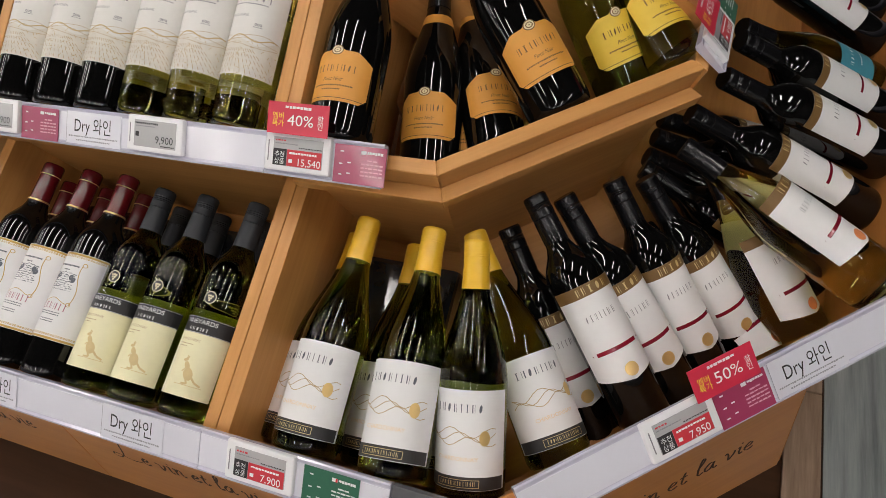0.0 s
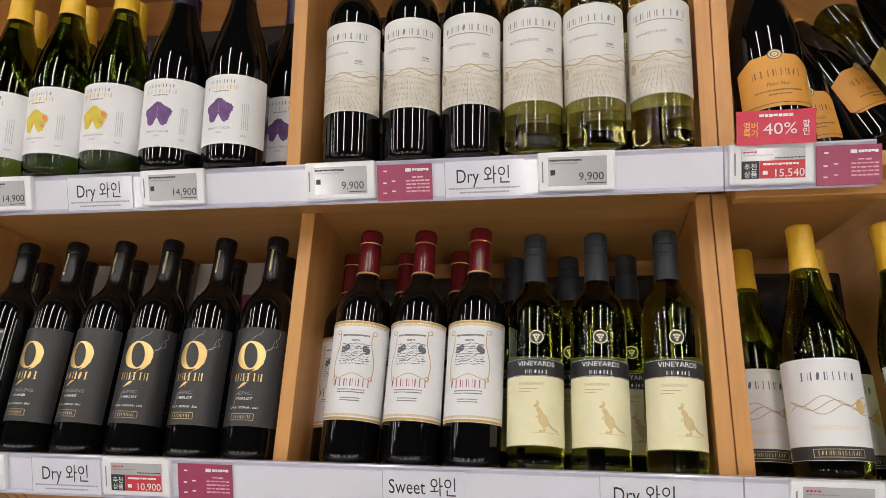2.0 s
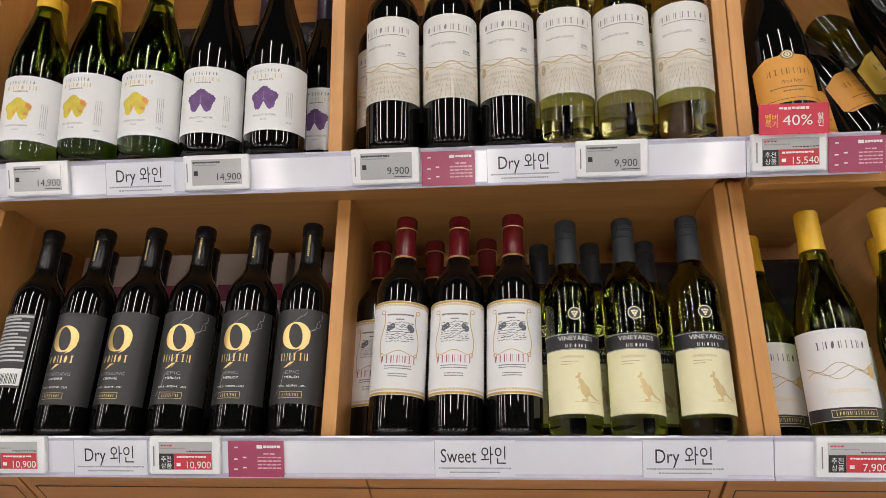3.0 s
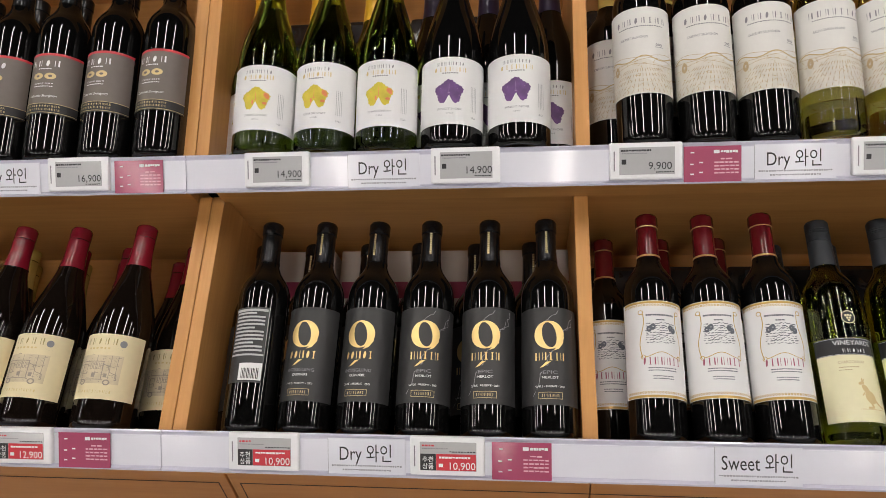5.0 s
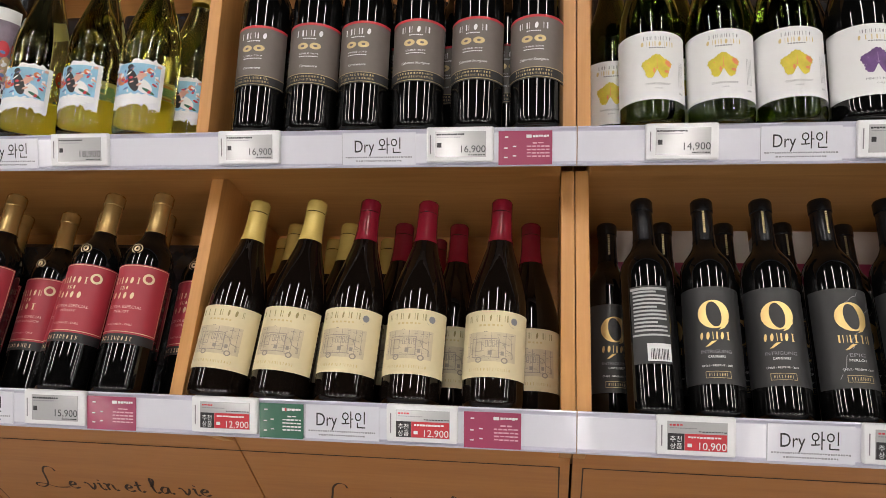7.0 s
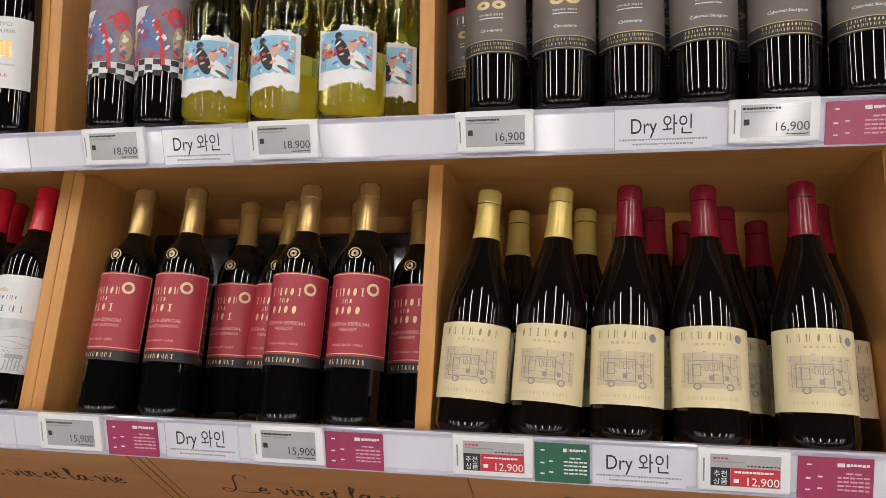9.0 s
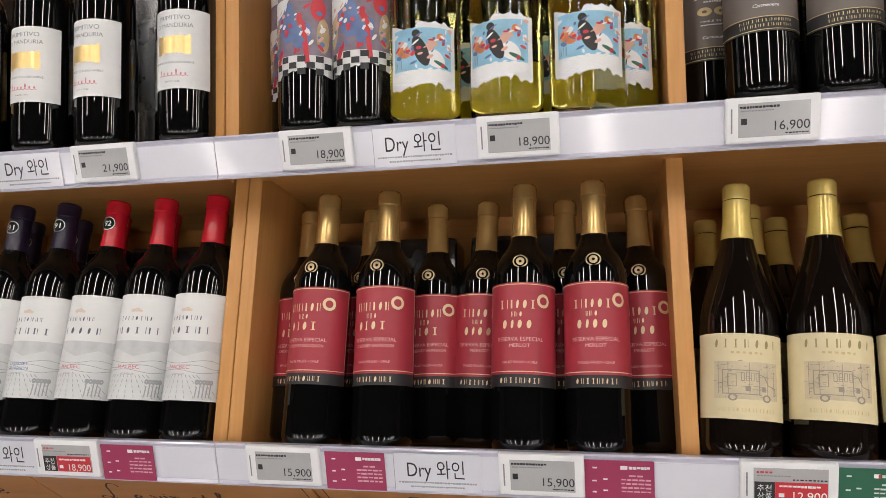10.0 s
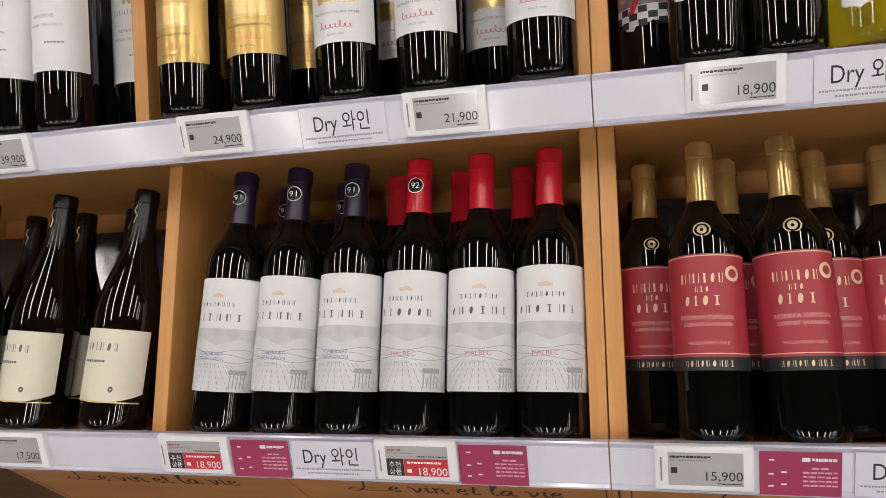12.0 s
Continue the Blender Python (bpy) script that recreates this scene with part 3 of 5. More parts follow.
# ---- bottles ----
BORDEAUX = [(0.0, 0.004), (0.0187, 0.003), (0.029, 0.0), (0.0332, 0.002), (0.0348, 0.007), (0.0351, 0.012), (0.0351, 0.15), (0.035, 0.188), (0.0342, 0.196), (0.0323, 0.204), (0.0285, 0.212), (0.0238, 0.219), (0.0192, 0.226), (0.0159, 0.234), (0.0141, 0.243), (0.0135, 0.255), (0.0132, 0.285), (0.0138, 0.287), (0.0138, 0.3), (0.0126, 0.302), (0.0, 0.302)]
BURGUNDY = [(0.0, 0.004), (0.0213, 0.003), (0.034, 0.0), (0.0383, 0.002), (0.04, 0.008), (0.0403, 0.013), (0.0403, 0.12), (0.0401, 0.136), (0.039, 0.148), (0.0369, 0.16), (0.0335, 0.174), (0.0291, 0.189), (0.0243, 0.205), (0.0199, 0.22), (0.0167, 0.235), (0.015, 0.248), (0.0143, 0.262), (0.0142, 0.282), (0.0145, 0.284), (0.0145, 0.294), (0.0131, 0.296), (0.0, 0.296)]


def neck_radius(prof, z):
    for (r0, z0), (r1, z1) in zip(prof[4:], prof[5:]):
        if z0 <= z <= z1 and z1 > z0:
            return r0 + (r1 - r0) * (z - z0) / (z1 - z0)
    return prof[-3][0]


def capsule(prof, z0, screw):
    top = prof[-1][1]
    off = 0.0006
    p = []
    for k in range(8):
        z = z0 + (top - 0.0185 - z0) * k / 7
        p.append((max(neck_radius(prof, z), 0.0130) + off, z))
    p += [(0.0138, top - 0.0180), (0.0148, top - 0.0165), (0.0150, top - 0.0120), (0.0150, top - 0.0045)]
    if screw:
        p = [(0.0150, z0), (0.0150, top - 0.030), (0.0141, top - 0.029), (0.0150, top - 0.028), (0.0150, top - 0.019), (0.0143, top - 0.018), (0.0151, top - 0.017), (0.0144, top - 0.0155), (0.0151, top - 0.014), (0.0144, top - 0.0125), (0.0151, top - 0.011)]
        p = [(max(r, neck_radius(prof, z) + off), z) for r, z in p]
    r = p[-1][0]
    return [(p[0][0] - 0.0004, p[0][1])] + p + [(r, top - 0.002), (r - 0.0015, top + 0.0008), (0.0, top + 0.001)]


def bottle(name, label, prof, body_mat, cap_z, cap_mat, screw=False, label_area=None, label_mat=None, prints=(), outline=None, extras=(), back_label=None, group="", squash=None):
    """One bottle at the origin, standing on its base with its label towards -y."""
    ob = thing(name, Matrix(), label, "wine bottle", group)
    part("glass_body", lathe(prof), body_mat, ob, smooth=True)
    cap = lathe(capsule(prof, cap_z, screw), 28)
    for e in cap.edges:
        if len(e.link_faces) == 2 and e.calc_face_angle(0.0) > 0.4:
            e.smooth = False
    part("capsule" if not screw else "screw_cap", cap, cap_mat, ob, smooth=True)
    r = prof[6][0]
    if label_area:
        u, v0, v1 = label_area
        if squash:
            za, zb, k = squash
            v0, v1 = zb + (v0 - za) * k, zb + (v1 - za) * k
            for sheet, mat in prints:
                sheet.pts = [(x, zb + (y - za) * k) for x, y in sheet.pts]
        s = Sheet()
        if outline:
            top, bottom = outline
            n = 36
            pts = []
            for k in range(n + 1):
                x = -u + 2 * u * k / n
                pts += [(x, v0 + bottom(k / n)), (x, v1 - top(k / n))]
            s.add(pts, [(2 * k, 2 * k + 2, 2 * k + 3, 2 * k + 1) for k in range(n)])
        else:
            s.rect(-u, u, v0, v1)
        lab = part("label", s.wrapped(r, 0.0005), label_mat, ob, smooth=True)
        for k, (sheet, mat) in enumerate(prints):
            part("print", sheet.wrapped(r, 0.0007 + 0.0002 * k), mat, lab)
    for nm, bm, mat in extras:
        part(nm, bm, mat, ob)
    if back_label:
        v0, v1, mat = back_label
        h = r * 1.05
        b = Sheet().rect(math.pi * r - h, math.pi * r + h, v0, v1)
        part("back_label", b.wrapped(r, 0.0005), mat, ob, smooth=True)
    return ob


def band(prof, z0, z1, lift=0.001):
    return lathe([(neck_radius(prof, z0) + 0.0002, z0), (neck_radius(prof, z0) + lift, z0 + 0.0003), (neck_radius(prof, z1) + lift, z1 - 0.0003), (neck_radius(prof, z1) + 0.0002, z1)], 32)


paper = plain("ivory_label_paper", (0.74, 0.73, 0.70), 0.62, vary=0.03, scale=120, bump=0.1)
paper_white = plain("white_label_paper", (0.78, 0.78, 0.78), 0.55, vary=0.02, scale=120, bump=0.1)
cream = plain("cream_label_paper", (0.76, 0.66, 0.42), 0.6, vary=0.04, scale=120, bump=0.1)
pale_lemon = plain("pale_lemon_label_paper", (0.80, 0.76, 0.50), 0.5, vary=0.03, scale=120)
taupe = plain("taupe_label_paper", (0.16, 0.135, 0.12), 0.55, vary=0.06, scale=120)
charcoal = plain("charcoal_label_paper", (0.030, 0.030, 0.031), 0.45, vary=0.15, scale=40)
claret = plain("claret_red_label_paper", (0.40, 0.035, 0.055), 0.45, vary=0.06, scale=70, bump=0.1)
orange_paper = plain("orange_label_paper", (0.72, 0.33, 0.055), 0.5, vary=0.05, scale=90)
yellow_paper = plain("yellow_label_paper", (0.76, 0.52, 0.05), 0.5, vary=0.05, scale=90)
gold_paper = plain("gold_label_paper", (0.62, 0.42, 0.14), 0.32, metal=0.55, vary=0.08, scale=60)
gold = plain("gold_foil", (0.80, 0.58, 0.24), 0.34, metal=0.7, vary=0.12, scale=50)
pale_gold = plain("pale_gold_ink", (0.66, 0.52, 0.26), 0.4, metal=0.4, vary=0.1, scale=90)
field_wash = plain("field_wash_ink", (0.69, 0.66, 0.59), 0.6, vary=0.14, scale=70)
straw_ink = plain("straw_ink", (0.52, 0.40, 0.20), 0.6, vary=0.2, scale=140)
tan_ink = plain("tan_ink", (0.50, 0.38, 0.22), 0.6, vary=0.2, scale=140)
violet = plain("violet_ink", (0.15, 0.065, 0.22), 0.55, vary=0.45, scale=90)
violet_light = plain("light_violet_ink", (0.36, 0.22, 0.42), 0.55, vary=0.3, scale=90)
leaf_yellow = plain("leaf_yellow_ink", (0.66, 0.54, 0.05), 0.55, vary=0.25, scale=90)
leaf_orange = plain("leaf_orange_ink", (0.80, 0.27, 0.10), 0.55, vary=0.3, scale=90)
warm_gold = plain("warm_gold_print", (0.55, 0.36, 0.10), 0.35, metal=0.35, vary=0.12, scale=90)
mauve_ink = plain("mauve_ink", (0.36, 0.10, 0.16), 0.5, vary=0.1, scale=90)
rose_ink = plain("rose_ink", (0.62, 0.16, 0.22), 0.5, vary=0.1, scale=90)
sky_ink = plain("sky_blue_ink", (0.30, 0.58, 0.76), 0.5, vary=0.25, scale=60)
blue_ink = plain("slate_blue_ink", (0.13, 0.20, 0.42), 0.5, vary=0.3, scale=60)
skin_ink = plain("peach_ink", (0.72, 0.42, 0.33), 0.5, vary=0.1, scale=60)
cap_yellow = plain("yellow_screw_cap", (0.78, 0.46, 0.03), 0.32, vary=0.05, scale=90)
cap_gold = plain("gold_capsule", (0.62, 0.42, 0.16), 0.19, metal=0.7, vary=0.08, scale=60)
cap_pale = plain("pale_gold_capsule", (0.68, 0.52, 0.15), 0.19, metal=0.3, vary=0.08, scale=60)
cap_wine = plain("wine_red_capsule", (0.12, 0.005, 0.010), 0.19, vary=0.1, scale=60, coat=0.3)
cap_claret = plain("claret_capsule", (0.20, 0.007, 0.02), 0.19, vary=0.1, scale=60, coat=0.2)
cap_red = plain("bright_red_capsule", (0.58, 0.012, 0.03), 0.19, vary=0.08, scale=60, coat=0.3)
cap_black = plain("black_capsule", (0.006, 0.006, 0.007), 0.24, vary=0.15, scale=60, coat=0.2, spec=0.3)
cap_grey = plain("charcoal_screw_cap", (0.024, 0.027, 0.032), 0.42, vary=0.1, scale=60, spec=0.25)
cap_violet = plain("dark_violet_capsule", (0.016, 0.010, 0.030), 0.28, vary=0.1, scale=60)
BR = random.Random(11)


def vine_leaf(u, v, k):
    """A lobed vine leaf with a notch at its foot."""
    out = []
    for i in range(90):
        a = 2 * math.pi * i / 90
        d = 0.93 + 0.09 * math.cos(5 * (a - math.pi / 2)) + 0.035 * math.cos(23 * a)
        foot = abs(a - 1.5 * math.pi)
        if foot < 0.34:
            d *= 0.30 + 0.70 * (foot / 0.34) ** 3
        out.append((u + k * d * math.cos(a), v + k * d * 1.02 * math.sin(a)))
    return out


def veins(u, v, k):
    s = Sheet()
    for a in (90, 35, 145, -15, 195):
        c, d = math.cos(radians(a)), math.sin(radians(a))
        s.stroke([(u, v - 0.1 * k), (u + 0.75 * k * c, v - 0.1 * k + 0.75 * k * d)], 0.0005)
    return s


def scenery(u0, u1, v0, v1, rnd, rows=7):
    """A sketched hill, rows of vines and a treeline."""
    s = Sheet()
    w = u1 - u0
    for j in range(3):
        y = v1 - (v1 - v0) * (0.05 + 0.12 * j)
        s.stroke([(u0 + w * i / 14, y + 0.0022 * math.sin(i * 0.7 + j * 1.9) + rnd.uniform(-0.0004, 0.0004)) for i in range(15)], 0.0006)
    for j in range(rows * 2 + 1):
        x = u0 + w * j / (rows * 2)
        top = (u0 + w * 0.5 + (x - u0 - w * 0.5) * 0.35, v0 + (v1 - v0) * 0.66)
        for i in range(5):
            a, b = i / 5, (i + 0.6) / 5
            s.stroke([(x + (top[0] - x) * a, v0 + (top[1] - v0) * a), (x + (top[0] - x) * b, v0 + (top[1] - v0) * b)], 0.0007)
    return s


def jagged(seed, amp):
    r = random.Random(seed)
    t = [r.uniform(0, amp) for _ in range(14)]
    return lambda f: t[min(13, int(f * 13.99))] * 0.6 + amp * 0.4 * math.sin(f * 9 + seed)


def zero(f):
    return 0.0


def make_lives(variant):
    r = BORDEAUX[6][0]
    g = Sheet().oval_ring(0, 0.1385, 0.0190, 0.0188, 0.0088, 0.0168, 40, 0.16)
    g.poly([(0.0188, 0.138), (0.0175, 0.1285), (0.0115, 0.1205), (0.0045, 0.1175), (0.0105, 0.1235), (0.0125, 0.1300)])
    g.poly([(0.0015, 0.1035), (-0.0045, 0.1030), (-0.0125, 0.0955), (-0.0080, 0.0965)])
    g.bars(0, 0.1050, 0.038, 0.0100, 5, BR, 0.12)
    sm = Sheet().text("INTRIGUING" if variant == 0 else "EPIC", 0, 0.0875, 0.0042, 0, 0.036 if variant == 0 else 0.018)
    p = Sheet().text("CARMENERE" if variant == 0 else "MERLOT", 0, 0.0815, 0.0030, 0, 0.020).text("CHILE - RESERVE - 2021", 0, 0.0705, 0.0024, 0, 0.036)
    gb = Sheet().outline(-0.0145, 0.0145, 0.056, 0.0645, 0.0005).bars(0, 0.0582, 0.022, 0.004, 8, BR, 0.2)
    prints = [(g, gold), (sm, ink_grey), (p, ink_white), (gb, pale_gold)]
    if variant == 1:
        l = Sheet()
        rr = random.Random(3)
        for x0, y0, n in ((0.034, 0.172, 9), (0.012, 0.172, 7), (0.028, 0.160, 6)):
            pts = [(x0, y0)]
            for _ in range(n):
                pts.append((pts[-1][0] - rr.uniform(-0.003, 0.008), pts[-1][1] - rr.uniform(0.001, 0.007)))
            l.stroke(pts, 0.0007)
        l.stroke([(0.004, 0.118), (-0.004, 0.108), (-0.002, 0.1), (-0.012, 0.088), (-0.014, 0.075), (-0.022, 0.06)], 0.0007)
        prints.insert(0, (l, lightning))
    neck = Sheet()
    for k in range(12):
        neck.rect(-0.0014, 0.0014, 0.250 + k * 0.0028, 0.2518 + k * 0.0028)
    return bottle("wine_bottle", "dark red wine bottle with a charcoal label and gold emblem", BORDEAUX, dark_glass, 0.240, cap_black, False, (0.050, 0.049, 0.176), charcoal, prints, extras=[("capsule_print", neck.wrapped(0.0141, 0.0009), pale_gold)], group="bottles with charcoal labels", squash=(0.049, 0.039, 0.99))


lightning = plain("lightning_grey_ink", (0.30, 0.30, 0.31), 0.5, vary=0.3, scale=80)


def make_lives_back():
    w = Sheet()
    for k in range(11):
        y = 0.166 - k * 0.0052
        w.rect(-0.021, -0.021 + (0.042 if k % 4 else 0.03), y, y + 0.0026)
    w.rect(-0.024, 0.024, 0.108, 0.1105).rect(-0.024, 0.024, 0.17, 0.1735)
    c = Sheet().rect(-0.006, 0.024, 0.075, 0.098)
    bars_ = Sheet()
    for k in range(12):
        bars_.rect(-0.002 + k * 0.0019, -0.002 + k * 0.0019 + (0.0011 if k % 3 else 0.0006), 0.077, 0.091)
    return bottle("wine_bottle", "dark red wine bottle turned to show its printed back label", BORDEAUX, dark_glass, 0.240, cap_black, False, (0.025, 0.072, 0.176), charcoal, [(w, label_grey), (c, ink_white), (bars_, ink)], group="bottles with charcoal labels", squash=(0.049, 0.039, 0.99))


label_grey = plain("back_label_grey_ink", (0.48, 0.48, 0.48), 0.5, vary=0.1, scale=80)


def make_belvino():
    gd = Sheet().rect(-0.05, 0.05, 0.0495, 0.0525).rect(-0.05, 0.05, 0.1675, 0.1705)
    for k in range(30):
        x = -0.048 + k * 0.0033
        gd.ring(x, 0.0555, 0.0012, 0.0016, 0.4, 8).ring(x, 0.1655, 0.0012, 0.0016, 0.4, 8)
    for sgn in (-1, 1):
        pts = [(sgn * (0.023 + 0.003 * math.sin(i * 0.55)), 0.098 + i * 0.0056) for i in range(11)]
        gd.stroke(pts, 0.0011)
        gd.ring(sgn * 0.0225, 0.099, 0.003, 0.003, 0.7, 14).ring(sgn * 0.0235, 0.156, 0.0035, 0.003, 0.7, 14)
    gd.stroke([(-0.02 + i * 0.004, 0.102 - 0.003 * math.cos(i * 0.63)) for i in range(11)], 0.0008)
    gr = Sheet().bars(0, 0.151, 0.034, 0.0022, 16, BR, 0.2).bars(0, 0.145, 0.010, 0.0016, 5, BR, 0.2)
    for j in range(9):
        for i in range(9):
            x = -0.018 + i * 0.004 + BR.uniform(-0.001, 0.001)
            y = 0.117 + j * 0.0030
            gr.stroke([(x, y), (x + BR.uniform(0.002, 0.005), y + BR.uniform(-0.0012, 0.0022))], BR.uniform(0.0005, 0.0013))
    for x, y in ((-0.014, 0.134), (-0.009, 0.137), (0.012, 0.136), (0.016, 0.133)):
        gr.ring(x, y, 0.003, 0.004, 0.2, 11)
    for y in (0.0845, 0.0815, 0.0745, 0.0715):
        gr.bars(0, y, 0.034 if y > 0.08 else 0.024, 0.0012, 12, BR, 0.25)
    rd = Sheet().bars(0, 0.0890, 0.046, 0.0092, 7, BR, 0.3)
    ring_ = band(BORDEAUX, 0.2405, 0.2435, 0.0012)
    return bottle("wine_bottle", "dark red wine bottle with an ornate white and gold label", BORDEAUX, dark_glass, 0.240, cap_wine, False, (0.055, 0.049, 0.171), paper_white, [(gd, warm_gold), (gr, slate), (rd, mauve_ink)], extras=[("capsule_ring", ring_, gold), ("upper_ring", band(BORDEAUX, 0.284, 0.2855, 0.0016), gold)], group="bottles with ornate labels")


def kangaroo(u, v, k):
    s = Sheet()
    s.ring(u, v, 0.30 * k, 0.42 * k, 0, 18, 0.4).ring(u - 0.22 * k, v + 0.5 * k, 0.16 * k, 0.30 * k, 0, 14, 0.5).ring(u - 0.42 * k, v + 0.85 * k, 0.17 * k, 0.10 * k, 0, 12, 0.3)
    s.stroke([(u - 0.38 * k, v + 0.9 * k), (u - 0.36 * k, v + 1.15 * k)], 0.07 * k).stroke([(u - 0.33 * k, v + 0.9 * k), (u - 0.26 * k, v + 1.1 * k)], 0.07 * k)
    s.stroke([(u + 0.2 * k, v - 0.1 * k), (u + 0.55 * k, v - 0.45 * k), (u + 0.95 * k, v - 0.6 * k)], 0.13 * k)
    s.stroke([(u - 0.05 * k, v - 0.3 * k), (u + 0.1 * k, v - 0.6 * k), (u - 0.25 * k, v - 0.62 * k)], 0.12 * k)
    s.stroke([(u - 0.3 * k, v + 0.3 * k), (u - 0.45 * k, v + 0.1 * k)], 0.07 * k)
    return s


def make_vineyards():
    bk = Sheet().rect(-0.048, 0.048, 0.1075, 0.1290)
    wh = Sheet().text("VINEYARDS", 0, 0.1200, 0.0058, 0, 0.046).bars(0, 0.1105, 0.028, 0.0045, 6, BR, 0.3).rect(-0.045, 0.045, 0.1080, 0.1084).rect(-0.045, 0.045, 0.1280, 0.1284)
    g = Sheet().text("CHARDONNAY", -0.006, 0.0965, 0.0036, 0, 0.030)
    g.bars(-0.010, 0.0915, 0.022, 0.0010, 8, BR, 0.2).bars(-0.014, 0.0880, 0.014, 0.0010, 5, BR, 0.2)
    au = kangaroo(0.008, 0.0550, 0.020)
    au.rect(-0.006, 0.03, 0.0405, 0.0412)
    med = Sheet().ring(0, 0.1560, 0.0085, 0.0085, 0)
    medw = Sheet().ring(0, 0.1560, 0.0085, 0.0085, 0.88)
    for x, y in ((-0.003, 0.1580), (0, 0.1585), (0.003, 0.1580), (-0.0015, 0.1550), (0.0015, 0.1550), (0, 0.1520)):
        medw.ring(x, y, 0.0014, 0.0014, 0, 10)
    r = BORDEAUX[6][0]
    return bottle("wine_bottle", "green glass white wine bottle with a pale lemon label", BORDEAUX, green_glass, 0.236, cap_grey, True, (0.047, 0.026, 0.1290), pale_lemon, [(bk, ink), (wh, ink_white), (g, tan_ink), (au, pale_gold)], extras=[("medallion", med.wrapped(r, 0.0006), ink), ("medallion_print", medw.wrapped(r, 0.0009), cream)], back_label=(0.03, 0.1430, pale_lemon), group="green bottles with lemon labels")


def make_alamel(white):
    g = Sheet().bars(0, 0.158, 0.064, 0.0085, 8, BR, 0.55)
    gr = Sheet().bars(0, 0.1535, 0.056, 0.0013, 20, BR, 0.2).text("SAUVIGNON BLANC" if white else "CABERNET SAUVIGNON", -0.010, 0.137, 0.0034, 0, 0.036)
    for x in (0.0185, 0.0215, 0.0245):
        gr.ring(x, 0.1275, 0.0014, 0.0019, 0.5, 10)
    gr.bars(0.0215, 0.1235, 0.011, 0.0009, 4, BR, 0.2)
    tn = scenery(-0.052, 0.052, 0.062, 0.115, BR, 8)
    tn.ring(-0.034, 0.098, 0.004, 0.007, 0.3, 14)
    field = Sheet()
    n = 22
    pts = []
    for i in range(n + 1):
        f = i / n
        pts += [(-0.056 + 0.112 * f, 0.0605), (-0.056 + 0.112 * f, 0.107 + 0.004 * math.sin(f * 7.0) + 0.003 * math.sin(f * 15.0))]
    field.add(pts, [(2 * i, 2 * i + 2, 2 * i + 3, 2 * i + 1) for i in range(n)])
    ridge = Sheet().stroke([(-0.05 + 0.005 * i, 0.109 + 0.0035 * math.sin(i * 0.75)) for i in range(21)], 0.0016)
    for k in range(60):
        x, y = BR.uniform(-0.05, 0.05), BR.uniform(0.062, 0.104)
        ridge.stroke([(x, y), (x + BR.uniform(-0.004, 0.005), y + BR.uniform(-0.002, 0.005))], 0.0006)
    return bottle("wine_bottle", "clear white wine bottle with a tall ivory vineyard label" if white else "dark red wine bottle with a tall ivory vineyard label", BORDEAUX, clear_glass if white else dark_glass, 0.240, cap_pale, False, (0.056, 0.060, 0.182), paper, [(field, field_wash), (ridge, straw_ink), (g, ink_grey), (gr, ink_grey), (tn, tan_ink)], back_label=(0.064, 0.16, pale_lemon) if white else None, group="bottles with vineyard labels", squash=(0.060, 0.061, 0.95))


def make_devine(purple):
    k = 0.0185
    gr = Sheet().bars(0, 0.1135, 0.036, 0.0055, 8, BR, 0.35).bars(0, 0.1005, 0.020, 0.002, 7, BR, 0.35)
    gd = Sheet().bars(0, 0.1040, 0.042, 0.0068, 6, BR, 0.3)
    lf = Sheet().poly(vine_leaf(-0.001, 0.072, k), (-0.001, 0.072))
    vn = veins(-0.001, 0.072, k)
    nm = Sheet().text("PINOT NOIR" if purple else "CHARDONNAY", 0, 0.0445, 0.0032, 0, 0.030).text("CHILE", 0, 0.0385, 0.0022)
    nm.text("2021", 0.031, 0.0345, 0.0026)
    for j in range(4):
        for i in range(14):
            nm.rect(0.0275 + j * 0.0024, 0.0281 + j * 0.0024, 0.045 + i * 0.0028, 0.0469 + i * 0.0028, 0.01)
    prints = [(gr, ink_grey), (gd, pale_gold), (lf, violet if purple else leaf_yellow), (vn, violet_light if purple else leaf_orange), (nm, ink_grey)]
    if not purple:
        sp = Sheet().ring(0.0125, 0.077, 0.0030, 0.0055, 0, 14, 0.5).ring(0.0105, 0.065, 0.003, 0.0022, 0, 12).ring(-0.0045, 0.0665, 0.0014, 0.004, 0, 10)
        prints.insert(4, (sp, leaf_orange))
    return bottle("wine_bottle", "dark wine bottle with a white label and purple vine leaf" if purple else "green wine bottle with white label and yellow vine leaf", BURGUNDY, dark_glass if purple else deep_green, 0.236, cap_violet if purple else cap_yellow, not purple, (0.064, 0.0235, 0.127), paper_white, prints, group="bottles with vine leaf labels", squash=(0.0235, 0.026, 0.88))


